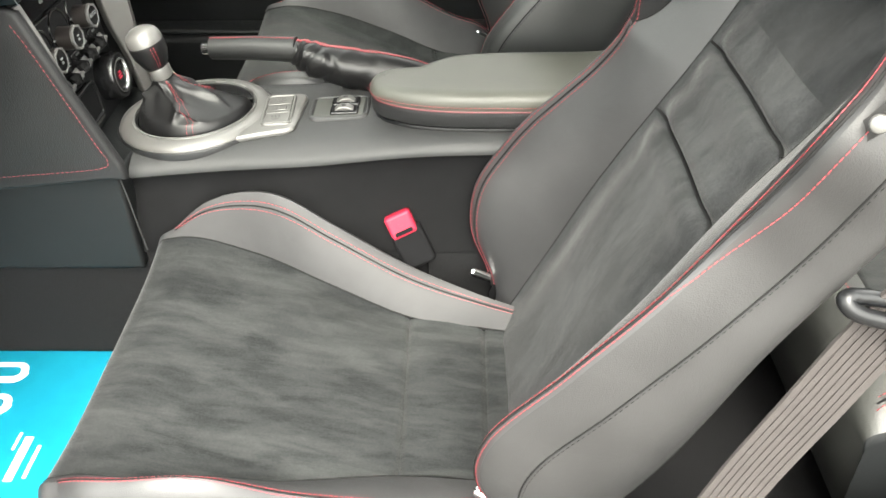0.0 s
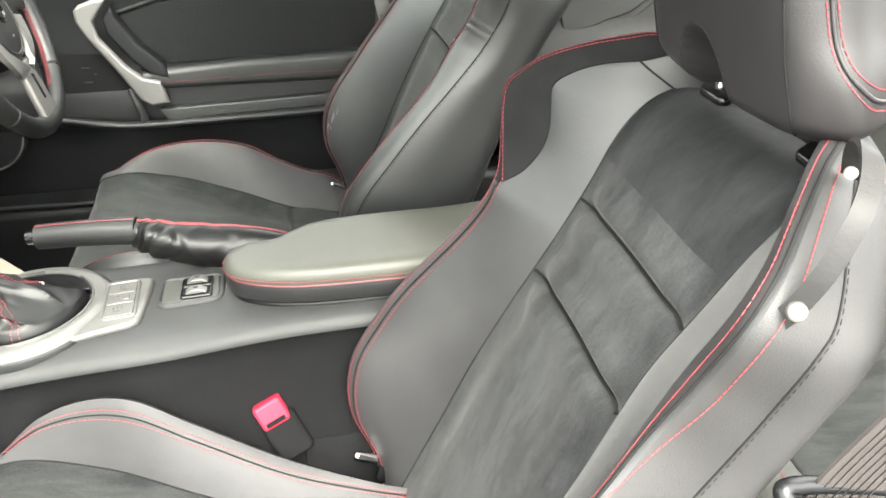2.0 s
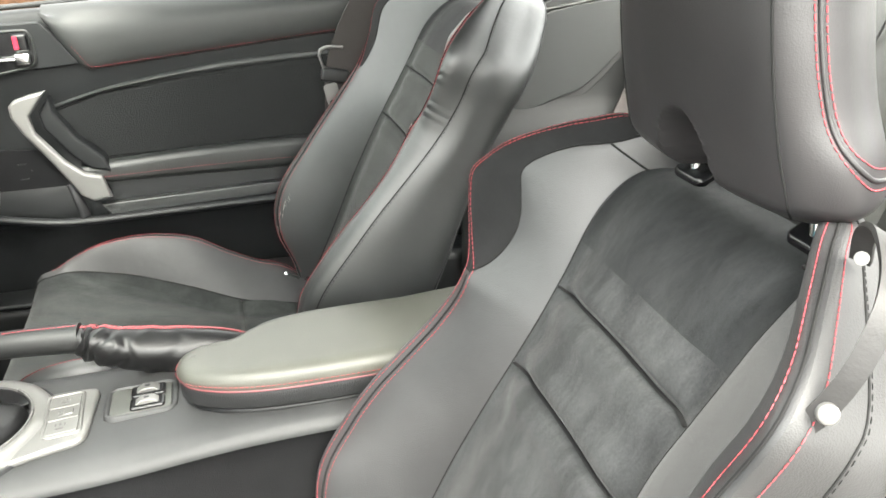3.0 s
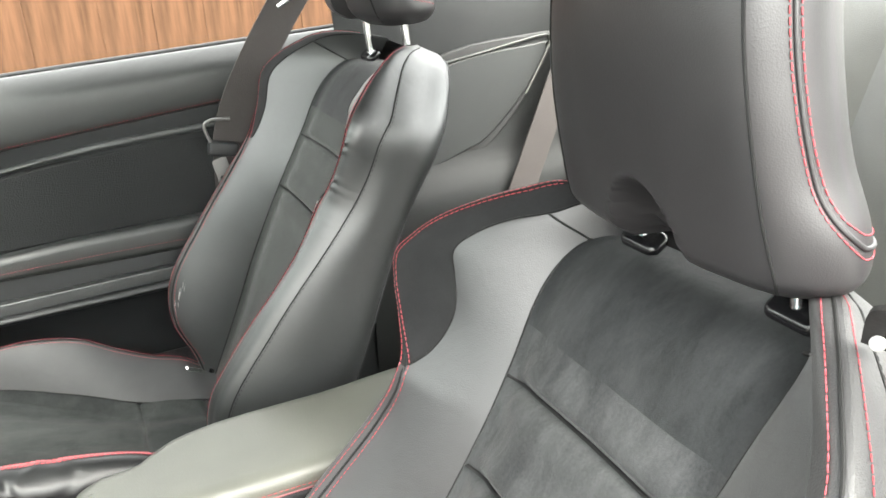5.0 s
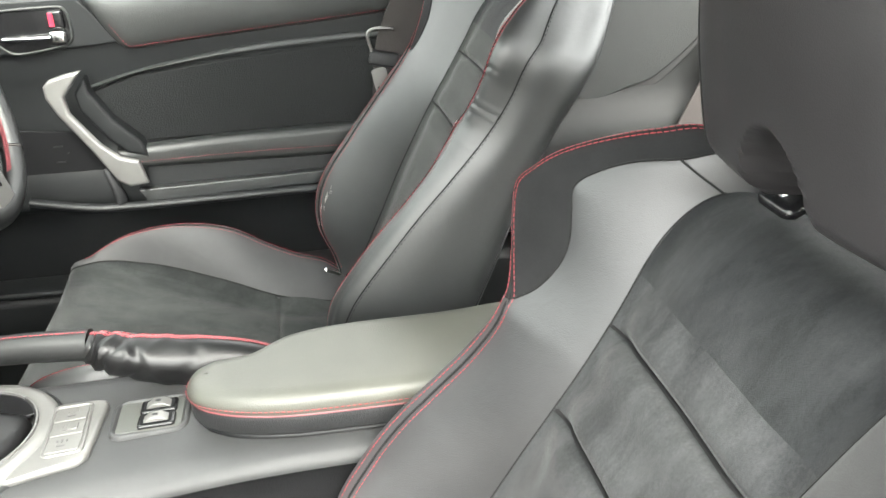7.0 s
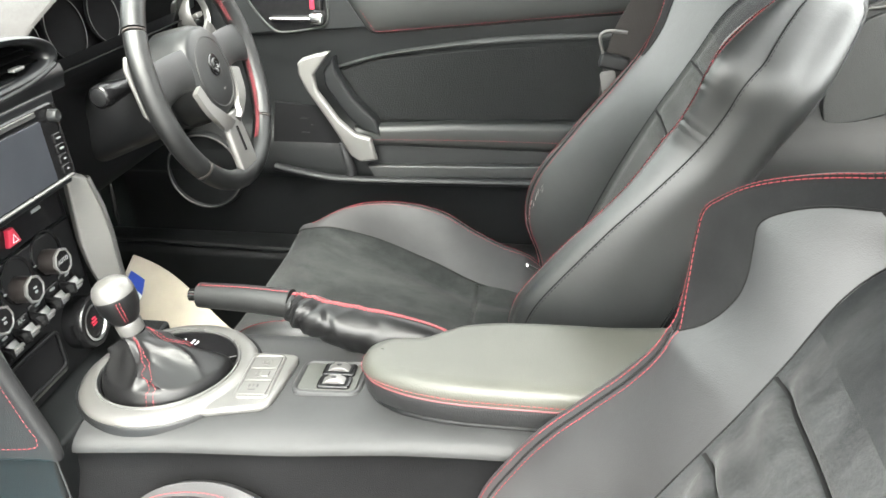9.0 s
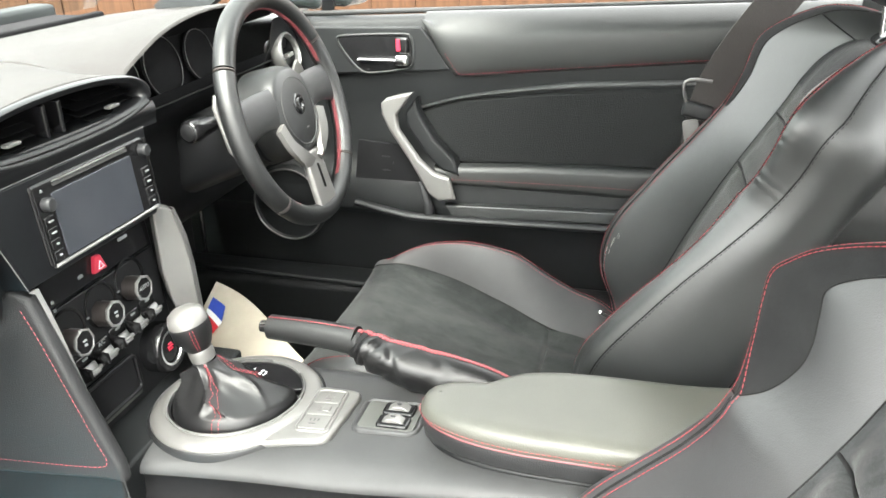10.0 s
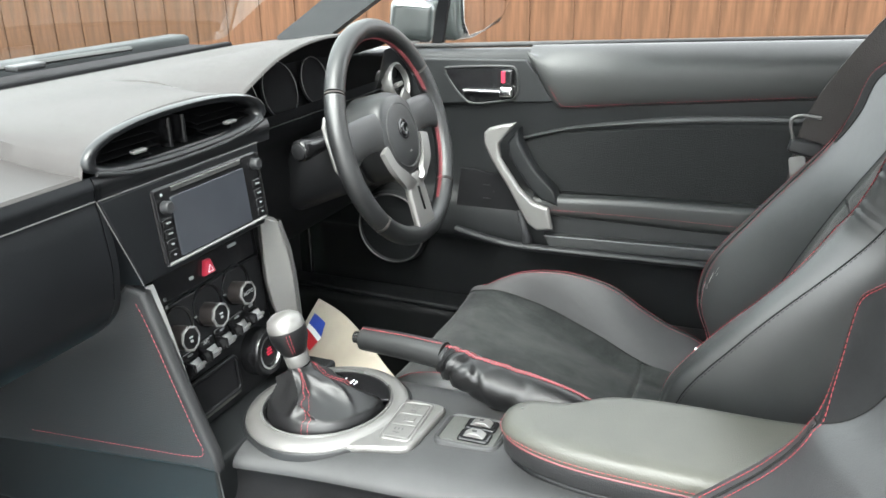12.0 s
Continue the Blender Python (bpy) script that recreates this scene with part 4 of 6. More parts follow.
for i, x in enumerate((-.080, -.020, .040)):
    y = .010 + .0055 * i
    d = part("climate_dial", lathe([(.0165, .0), (.0158, .018), (.0150, .022)], CS @ pose(x, y, .002), 8), BRONZE, stack, "eight-sided bronze climate dial")
    part("dial_rim", lathe([(.0152, .0200), (.0168, .0215), (.0166, .0240), (.0146, .0248), (.0134, .0236)], CS @ pose(x, y, .002), 8), DIAL, d, "bright eight-sided rim")
    part("dial_face", lathe([(.0138, .0226), (.0130, .0238), (0, .0238)], CS @ pose(x, y, .002), 36), GLOSS, d, "black dial face")
    if i == 2:
        part("dial_mark", lettering("AUTO", .0075, CS @ pose(x, y - .001, .0260)), MARK, d)
    else:
        part("dial_mark", prism(rounded(.006, .0020, .0006), .001, 0, CS @ pose(x, y + .002, .0262)), MARK, d)
        part("dial_mark", prism(rounded(.0045, .0030, .0008), .001, 0, CS @ pose(x, y - .003, .0262)), MARK, d)
    part("dial_well", lathe([(.0285, .0032), (.0278, .0050), (.025, .0046), (.023, .001)], CS @ pose(x + .004, y + .010, .0), 40), GLOSS, stack, "dark round dial well")
    part("panel_mark", prism(rounded(.005, .0020, .0006), .001, 0, CS @ pose(x - .024, y + .006, .0062)), MARK, stack)
for k in range(5):
    x, y = -.068 + .0325 * k, -.030 + .003 * k
    t = part("toggle_switch", prism(rounded(.029, .026, .003), .008, .002, CS @ pose(x, y + .002, .002)), GLOSS, stack, "black toggle switch with bright paddle")
    tm = CS @ pose(x, y - .003, .012, -32, 0, 0)
    part("paddle", prism([(-.0095, -.008), (.0095, -.008), (.0105, .007), (-.0105, .007)], .005, .0018, tm), DIAL, t, "bright toggle paddle")
    part("paddle_bar", tube([tm @ Vector((-.0125, -.003, .002)), tm @ Vector((0, -.003, .003)), tm @ Vector((.0125, -.003, .002))], .0024, 10), DIAL, t)
    part("toggle_guard", prism([(-.014, 0), (.012, 0), (.008, .020), (-.004, .020)], .0045, .0015, CS @ pose(x - .0162, y - .002, .006) @ Matrix.Rotation(radians(90), 4, "Y") @ Matrix.Rotation(radians(90), 4, "Z")), GLOSS, t)
    if k == 1:
        part("toggle_mark", lettering("A/C", .0075, CS @ pose(x, y + .0085, .0064)), MARK, t)
    else:
        part("toggle_mark", prism(rounded(.009, .0026, .0008), .001, 0, CS @ pose(x, y + .0105, .0064)), MARK, t)
# no hollow here: a black plate gives the dark of the opening
part("cubby", prism(rounded(.112, .048, .006), .012, .002, CS @ pose(-.045, -.082, -.003)), VOID, stack, "flat black plate for the shade in the cubby")
part("cubby_lip", prism(rounded(.112, .006, .002), .006, .002, CS @ pose(-.045, -.110, .002)), TRAY, stack, "grey lower lip of the cubby")
part("cubby_edge", tube([CS @ Vector((-.045 + x, -.083 + y, .003)) for x, y in rounded(.118, .048, .008)], .003, 8, closed=True), TRIMBLACK, stack, "satin black cubby edge")
sb = CS @ pose(.066, -.078, .010)
b = part("start_button", lathe([(.034, -.02), (.034, .006), (.031, .012), (.026, .012), (.024, .006), (.020, .006), (.019, .009), (0, .009)], sb, 44), GLOSS, stack, "round engine start button")
part("button_ring", lathe([(.0245, .006), (.0245, .0125), (.0215, .0125), (.0205, .007)], sb, 44), CHROME, b, "bright button ring")
for k, w in enumerate((.008, .012, .010)):
    part("button_mark", prism(rounded(w, .0020, .0006), .001, 0, sb @ pose(0, .005 - .004 * k, .0094)), BUCKLE, b)
# silver side cheeks
chk = [(-.497, .092, .580), (-.490, .097, .52), (-.478, .102, .45), (-.466, .108, .38), (-.460, .112, .330)]
CH = [(-.498, .0702, .5754), (-.4952, .0733, .583), (-.4816, .0882, .5731), (-.4748, .0957, .5331), (-.4716, .0992, .495), (-.4692, .1019, .4064), (-.4672, .1041, .3326), (-.476, .0944, .3274), (-.4832, .0865, .3981), (-.494, .0746, .4537), (-.4976, .0706, .4896)]
CHF = frame_of((-.48, .09, .45), (.673, .740, 0), (0, 0, 1))  # the cheek looks back and towards the passenger
flat = [CHF.inverted() @ Vector(p) for p in CH]
part("silver_cheek", prism([(p.x, p.y) for p in flat], .022, .003, CHF @ pose(0, 0, -.010)), SILVER, stack, "satin silver cheek panel")
bend = [[Vector((x, y, z)), Vector((x - .001, y + .007, z - .001)), Vector((x - .008, y + .016, z - .003)), Vector((x - .040, y + .022, z - .004))] for x, y, z in CH[2:7]]
part("cheek_bend", grid([spline(r, 4) for r in bend]), SILVER, stack, "turned edge of the silver cheek")
part("cheek_back", ribbon(spline([(x - .050, y + .012, z) for x, y, z in chk], 8), (-.9, .25, 0), .060, .012), PLASTIC, stack)
part("silver_edge", ribbon(spline([(-.504, -.142, .566), (-.490, -.143, .525), (-.470, -.144, .45), (-.448, -.145, .372)], 8), (.3, 1, 0), .0105, .010), SILVER, stack, "satin silver edge")
# leather knee pad with red stitching
kp = thing("knee_pad", (-.6, -.155, .33), "black leather console knee pad with red stitching", "knee pad")
KM = Matrix(((1, 0, 0, 0), (0, 0, -1, -.152), (0, 1, 0, 0), (0, 0, 0, 1)))
part("pad", prism([(-.424, .345), (-.452, .345), (-.86, .300), (-.86, .38), (-.72, .425), (-.60, .492), (-.520, .572), (-.496, .565), (-.460, .46), (-.426, .368)], .018, .006, KM), PAD, kp, "black leather pad")
part("red_stitching", dashes(spline([(-.504, -.163, .553), (-.490, -.163, .52), (-.467, -.163, .455), (-.446, -.163, .395), (-.439, -.163, .376), (-.455, -.163, .364), (-.56, -.163, .354), (-.72, -.163, .340)], 20),
                             .0042, .0022, .0005), RED, kp, "red stitching")

# ---- console ----
con = thing("centre_console", (-.1, 0, 0), "black plastic centre console between the seats", "centre console")
rows, flank = [], []
for i in range(61):
    x = -.50 + 1.05 * i / 60
    zt = table([(-.50, .338), (-.38, .343), (-.20, .357), (-.10, .363), (.05, .366), (.5, .36)], x)
    far = table([(-.50, .137), (-.30, .128), (-.05, .122), (.2, .12), (.55, .12)], x)
    near = table([(-.50, .118), (-.38, .107), (-.25, .102), (-.10, .099), (.05, .097), (.55, .097)], x)
    dip = .006 * math.exp(-((x + .19) / .10) ** 2)

    def half(w):
        return [(0, zt), (w * .5, zt), (w * .78, zt - .001 - dip * .3), (w * .93, zt - .005 - dip), (w * .99, zt - .010 - dip), (w + .002, zt - .015 - dip), (w + .0025, zt - .020 - dip)]
    rows.append([Vector((x, -a, z)) for a, z in reversed(half(near)[1:])] + [Vector((x, a, z)) for a, z in half(far)])
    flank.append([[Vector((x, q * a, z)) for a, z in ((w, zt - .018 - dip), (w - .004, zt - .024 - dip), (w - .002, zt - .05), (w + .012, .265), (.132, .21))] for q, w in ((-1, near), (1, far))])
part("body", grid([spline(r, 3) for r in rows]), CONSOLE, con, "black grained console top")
# sides get a far darker, duller base than the top
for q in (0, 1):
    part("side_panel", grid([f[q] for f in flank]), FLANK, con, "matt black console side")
part("front_body", box((-.67, 0, .265), (.46, .287, .155), .006), DOORPLASTIC, con)
part("panel_seam", tube([(-.440, -.1425, .342), (-.436, -.1425, .30), (-.430, -.1435, .222)], .0012, 5), RUBBER, con)
structure("tunnel_carpet", join(box((-.25, 0, .11), (1.4, .255, .22), .02), box((.75, 0, .11), (.7, .255, .22), .02)), CARPET, "black carpet on the tunnel side", "carpet")

# gear lever
gear = thing("gear_lever", (-.376, .012, .345), "gear lever with silver knob and black leather gaiter", "gear lever")
GC = Vector((-.376, .012, .346))
GM = pose(GC.x, GC.y, GC.z, 0, -3, 0)
part("ring", lathe([(.1085, -.006), (.1085, .003), (.106, .0075), (.099, .0105), (.091, .0115), (.0875, .0105)], GM, 80), SILVER, gear, "satin silver ring")
part("ring_base", lathe([(.1125, -.008), (.1125, .001), (.110, .003), (.1085, .002)], GM, 80), PLASTIC, gear, "black lip round the ring")
part("ring_lip", lathe([(.0877, .0095), (.0872, .0130), (.0850, .0130), (.0845, .006)], GM, 80), DIAL, gear, "bright inner lip")
part("ring_inner", lathe([(.0846, .010), (.082, .009), (.0805, -.004), (0, -.004)], GM, 64), VOID, gear, "black inner well")
part("gear_display", prism([(.083 * math.cos(a), .083 * math.sin(a)) for a in np.linspace(.35, 2.3, 22)] + [(.045 * math.cos(a), .045 * math.sin(a)) for a in np.linspace(2.3, .35, 22)], .004, .0008, GM @ pose(0, 0, .0085)),
     GLOSS, gear, "black shift pattern display")
GREEN = material("green_lamp", (0.05, 0.5, 0.2), 0.4)
LM = GM @ pose(0, 0, .0108) @ Matrix.Rotation(radians(82), 4, "Z")  # reads towards the driver
for text, x, y, col in (("N", -.3911, .0667, GREEN), ("+", -.3838, .0761, WHITE), ("D-M", -.3712, .0697, WHITE)):
    q = LM.inverted() @ Vector((x, y, .358))
    part("display_mark", lettering(text, .0060, LM @ pose(q.x, q.y - .002, 0)), col, gear)
for x, y, w, h in ((-.3825, .0667, .0012, .007), (-.3648, .0716, .0012, .003), (-.3640, .0680, .0012, .003), (-.3650, .0640, .0012, .003), (-.3990, .0690, .0012, .003)):
    q = LM.inverted() @ Vector((x, y, .358))
    part("display_mark", prism(rounded(w, h, .0004), .0006, 0, LM @ pose(q.x, q.y, 0)), WHITE, gear)
# gaiter: leather over a smooth base band, drawn up to the knob in folds, with red seams
rows = []
knob_c = Vector((-.417, .000, .447))
FOLDS = ((.45, .17, .45, 1.0), (1.3, .15, -.4, .9), (2.2, .17, .3, .9), (3.1, .16, .5, .9), (3.95, .15, -.6, 1.1), (4.55, .12, .5, .9), (5.15, .13, -.45, 1.2), (5.75, .15, .5, 1.0))
for i in range(57):
    t = i / 56
    base = GC + Vector((0, 0, .004))
    u = max(0, (t - .16) / .84)
    c = base + Vector((0, 0, .020 * min(1, t / .16))) + (knob_c + Vector((.007, .003, -.034)) - base - Vector((0, 0, .020))) * u ** .9
    r = table([(0, .0800), (.10, .0775), (.16, .0735), (.20, .0690), (.34, .0550), (.52, .0375), (.70, .0250), (.85, .0185), (1, .0150)], t)
    amp = .42 * math.sin(math.pi * min(1, u * 1.02)) ** .8 * (1 - .35 * u)
    row = []
    for j in range(120):
        a = 2 * math.pi * j / 120
        f = 0.0
        for a0, wd, tw, hgt in FOLDS:
            d = (a - a0 - tw * u * 1.6 + math.pi) % (2 * math.pi) - math.pi
            f += hgt * math.exp(-(abs(d) / wd) ** 1.4) - .20
        f += .16 * math.sin(9 * a + 11 * u) * u * (1 - u) * 4 * .6
        back = smoothstep(.15, .5, a) * smoothstep(2.7, 2.2, a)
        rr = r * (1 + amp * (f + 1.0)) * (1 - .62 * back * max(0, 1 - 1.05 * t))
        row.append(c + Vector((rr * math.cos(a), rr * math.sin(a), .003 * math.sin(3 * a + 5 * u) * math.sin(math.pi * u))))
    rows.append(row)
SHINY = material("soft_shiny_leather", (0.0030, 0.0030, 0.0033), 0.40, spec=0.33, bump=0.10, bump_scale=700, kind="voronoi", wrinkle=0.05)
gt = part("gaiter", grid(rows, cv=True), SHINY, gear, "creased black leather gaiter")
for j0 in (92, 94, 8, 10):
    part("red_stitching", dashes([r[int(j0 + 6 * (i / 56)) % 120] + (r[j0] - GC).normalized() * .0004 for i, r in enumerate(rows) if i > 1], .0036, .0018, .0005), RED, gt, "red stitching")
KA = (Vector((-.020, -.005, .085))).normalized()
kz = Matrix.Translation(knob_c) @ KA.to_track_quat("Z", "Y").to_matrix().to_4x4()
part("collar", lathe([(.0135, -.036), (.0155, -.034), (.0160, -.022), (.0150, -.019)], kz, 32), SILVER, gear, "silver collar")
part("knob_grip", lathe([(.0135, -.020), (.018, -.014), (.0235, 0), (.0248, .012), (.0243, .018)], kz, 36), SHINY, gear, "black leather knob grip")
part("knob_cap", lathe([(.0246, .0175), (.0243, .023), (.0215, .031), (.015, .036), (.007, .0378), (0, .038)], kz, 36), SILVER, gear, "satin silver knob cap")
for ka in (.30, .46):
    part("knob_stitching", dashes([kz @ Vector((r * math.cos(ka), r * math.sin(ka), z)) for r, z in ((.0145, -.018), (.0190, -.012), (.0245, 0), (.0256, .010), (.0250, .017))], .003, .0016, .0005), RED, gear)

# heater switch plate and window switches
pl = thing("switch_plate", (-.245, 0, .35), "silver plate with seat heater buttons", "switch plate")
PM = pose(-.250, -.004, .356, 0, -4, 0)
part("plate", prism([(-.052, -.066), (-.02, -.060), (.014, -.054), (.022, -.049), (.026, -.042), (.032, .042), (.029, .050), (.02, .054), (-.02, .058), (-.047, .05), (-.032, 0)], .011, .004, PM), SILVER, pl, "satin silver plate")
part("plate_rim", tube([PM @ Vector((x - .003 - y * .05, y + .004, .0056)) for x, y in rounded(.040, .086, .007)], .0022, 8, closed=True), SILVER, pl, "raised rim round the buttons")
part("button_frame", prism([(x - .003 - y * .05, y + .004) for x, y in rounded(.0365, .0805, .005)], .0014, .0005, PM @ pose(0, 0, .0056)), TRAY, pl, "dark gap round the buttons")
for y0, h, m in ((-.0215, .0275, 1), (.0055, .0245, 0), (.0310, .0245, 0)):
    bt = part("button", prism(rounded(.0352, h, .0025), .003, .0009, PM @ pose(-.003 - y0 * .05, y0, .0060)), SILVER, pl, "pale heater button")
    for q in range(3):
        part("button_mark", prism(rounded(.0016, .0048, .0005), .0008, 0, PM @ pose(-.009 + .005 * q, y0 + .003, .0077)), TRAY if m else SILVER, bt)
    part("button_mark", prism(rounded(.009, .0014, .0005), .0008, 0, PM @ pose(-.004, y0 - .005, .0077)), TRAY, bt)
part("button_lamp", prism(rounded(.011, .011, .002), .003, .001, PM @ pose(.002, .0055, .0072)), SILVER, pl, "small raised button")
sw = thing("window_switches", (-.17, .01, .36), "recessed grey tray with two black rocker switches", "switch panel")
SM = pose(-.168, .007, .3620, 0, -2, 0)
ring = []
for g, z in ((.008, -.004), (.006, .0005), (.003, .0020), (-.001, .0024), (-.004, .0014), (-.007, -.0010), (-.009, -.0016)):
    ring.append([SM @ Vector((x, y, z)) for x, y in rounded(.078 + g, .062 + g, .012 + g / 2)])
part("tray_rim", grid(ring, cv=True), CONSOLE, sw, "black rim of the tray")
part("tray", prism(rounded(.070, .054, .006), .003, .001, SM @ pose(0, 0, -.0006)), TRAY, sw, "grey tray floor")
for y in (-.0140, .0115):
    rk = part("rocker", prism(rounded(.040, .023, .004), .006, .002, SM @ pose(.008, y, .0015)), GLOSS, sw, "black rocker surround")
    part("rocker_well", prism(rounded(.033, .017, .003), .001, 0, SM @ pose(.008, y, .0046)), VOID, rk)
    part("rocker_key", prism([(-.014, -.002), (-.006, .0035), (.006, .0035), (.014, -.002), (.012, -.004), (-.012, -.004)], .0135, .0012, SM @ pose(.008, y, .0065) @ Matrix.Rotation(radians(90), 4, "X")), SILVER, rk, "pale rocker key")
    part("rocker_mark", prism(rounded(.006, .003, .0008), .0008, 0, SM @ pose(.008, y, .0103)), PLASTIC, rk)

# armrest
arm = thing("console_armrest", (.05, .01, .36), "padded black leather armrest with red stitching on the console", "armrest")


def arm_outline(grow=0.0):
    pts = [(-.119 - grow, -.010), (-.112 - grow, .010 + grow), (-.093, .021 + grow), (-.070, .024 + grow), (-.052, .027 + grow), (-.030, .043 + grow), (-.005, .057 + grow), (.05, .067 + grow), (.16, .069 + grow),
           (.30, .069 + grow), (.30, -.076 - grow), (.16, -.076 - grow), (.05, -.0755 - grow), (-.015, -.073 - grow), (-.065, -.063 - grow), (-.100 - grow, -.046 - grow), (-.115 - grow, -.028 - grow)]
    return spline([(x, y, 0) for x, y in pts], 5, closed=True)


def arm_stack(levels):
    return grid([[Vector((p.x, p.y, z + .004 * smoothstep(-.13, .0, p.x) * lift)) for p in arm_outline(g)] for g, z, lift in levels], cv=True)


top_levels = [(0, .396, 0), (.0025, .400, 0), (.002, .406, 1), (-.001, .4115, 1), (-.005, .4145, 1), (-.010, .4162, 1), (-.018, .4172, 1)]
tl = arm_stack(top_levels)
n_o = len(arm_outline())
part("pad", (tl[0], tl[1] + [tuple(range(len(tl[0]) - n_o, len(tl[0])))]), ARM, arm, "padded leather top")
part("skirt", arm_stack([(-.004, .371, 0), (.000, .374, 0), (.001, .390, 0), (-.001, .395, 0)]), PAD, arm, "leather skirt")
part("base", arm_stack([(-.010, .336, 0), (-.005, .340, 0), (-.004, .366, 0), (-.007, .3695, 0), (-.014, .370, 0)]), TRIMBLACK, arm, "black plastic base")
part("piping", tube([(p.x, p.y, .3965) for p in arm_outline(.0005)], .0013, 6, closed=True), PINK, arm, "red seam")
part("red_stitching", dashes([(p.x, p.y, .4035) for p in arm_outline(.0035)], .0042, .0018, .0005), RED, arm, "red stitching")
part("latch", box((.105, -.088, .366), (.05, .008, .012), .003), GLOSS, arm, "black latch")

# handbrake
hb = thing("handbrake", (-.1, .07, .36), "handbrake lever in black leather with creased gaiter", "handbrake")
hp = spline([(-.362, .094, .414), (-.300, .087, .417), (-.235, .080, .417)], 10)
part("grip", tube(hp, lambda t: .0165 + .002 * t, 20), WHEELHIDE, hb, "black leather grip")
part("release_button", tube([(-.376, .0955, .4125), (-.362, .094, .414)], .0085, 20), CHROME, hb, "chrome release button")
part("grip_stitching", dashes([p + Vector((0, -.004, .0172 + .002 * i / 20)) for i, p in enumerate(hp)], .0042, .0016, .0007), RED, hb, "red stitching")
bp = spline([(-.238, .080, .416), (-.215, .078, .409), (-.17, .075, .398), (-.11, .074, .388), (-.06, .075, .376), (-.02, .074, .358), (.02, .072, .335)], 20)
rows = []
for i, (p, s, u) in enumerate(frames_along(bp)):
    t = i / (len(bp) - 1)
    row = []
    for j in range(40):
        a = 2 * math.pi * j / 40
        cr = sum(h * math.exp(-(((t - t0 - .035 * math.sin(a * 2 + t0 * 30)) / (.009 + .03 * t0)) ** 2)) for t0, h in ((.02, -.10), (.045, .08), (.07, -.12), (.095, .09), (.125, -.13), (.155, .09), (.19, -.12), (.23, .07), (.28, -.10), (.35, .05), (.44, -.05)))
        w = table([(0, .0185), (.10, .0225), (.3, .026), (.7, .027), (1, .022)], t) * (1 + .06 * math.sin(math.pi * t) * math.sin(3 * a + 7 * t) + cr * .9)
        low = 1 + (1.1 * t + .25) * max(0, -math.sin(a)) ** 2
        row.append(p + s * math.cos(a) * w + u * math.sin(a) * w * .82 * low)
    rows.append(row)
hg = part("gaiter", grid(rows, cv=True), SHINY, hb, "creased black leather gaiter")
crown = max(range(40), key=lambda j: rows[len(rows) // 2][j].z)
far = 1 if rows[9][(crown + 3) % 40].y > rows[9][crown].y else -1
for dj in (0, 2):
    part("red_stitching", dashes([r[(crown + far * dj) % 40] + Vector((0, 0, .0009)) for r in rows], .0042, .0012, .0007), RED, hg, "red stitching")
part("seam", tube([r[(crown + far) % 40] + Vector((0, 0, .0004)) for r in rows], .0012, 6), PINK, hg, "dark red seam between the stitches")

# ---- steering wheel ----
WC, WT = Vector((-.438, .371, .6385)), radians(15.5)
WN = Vector((math.cos(WT), 0, math.sin(WT)))
WM = Matrix.Translation(WC) @ Matrix(((0, -math.sin(WT), math.cos(WT), 0), (1, 0, 0, 0), (0, math.cos(WT), math.sin(WT), 0), (0, 0, 0, 1)))
wheel = thing("steering_wheel", tuple(WC), "three-spoke black leather steering wheel with red stitching", "steering wheel")
PERF = material("perforated_leather", (0.0050, 0.0053, 0.0055), 0.38, bump=0.4, bump_scale=700, kind="voronoi", rough_var=0.08)


def rim(a0, a1, r=.0155, n=30):
    return tube([WM @ Vector((.1677 * math.cos(radians(a)), .1677 * math.sin(radians(a)), 0)) for a in np.linspace(a0, a1, n)], r, 16)


for a0, a1, m, lab in ((32, 148, WHEELHIDE, "smooth leather rim section"), (150, 222, PERF, "perforated leather rim section"), (224, 316, WHEELHIDE, "smooth leather rim section"), (318, 390, PERF, "perforated leather rim section")):
    part("rim", rim(a0, a1), m, wheel, lab)
for a in (31, 149, 223, 317):
    part("rim_joint", rim(a - .3, a + .3, .0157, 3), WEBBING, wheel, "pale joint line")
for a0, a1 in ((18, 100), (-60, 8), (102, 160), (172, 240)):
    pts, pts2 = [[WM @ Vector(((.1528 - d) * math.cos(radians(a)), (.1528 - d) * math.sin(radians(a)), z)) for a in np.linspace(a0, a1, 44)] for d, z in ((-.0012, .0062), (-.0012, -.0045))]
    part("lacing_band", ribbon([p.lerp(q, .5) for p, q in zip(pts, pts2)], tuple(WN), .0065, .0016), PINK, wheel, "dark red seam inside the rim")
    inner = [[WM @ Vector((.1520 * math.cos(radians(a)), .1520 * math.sin(radians(a)), z)) for a in np.linspace(a0, a1, 44)] for z in (.0036, -.0030)]
    cross = [tube([inner[k % 2][k], inner[k % 2][k].lerp(inner[(k + 1) % 2][k + 1], .5), inner[(k + 1) % 2][k + 1]], .0007, 5) for k in range(43)]
    cross += [tube([inner[(k + 1) % 2][k], inner[(k + 1) % 2][k].lerp(inner[k % 2][k + 1], .5), inner[k % 2][k + 1]], .0007, 5) for k in range(43)]
    part("red_lacing", join(*cross), LACE, wheel, "red cross stitching inside the rim")
# hub pad
rows = []
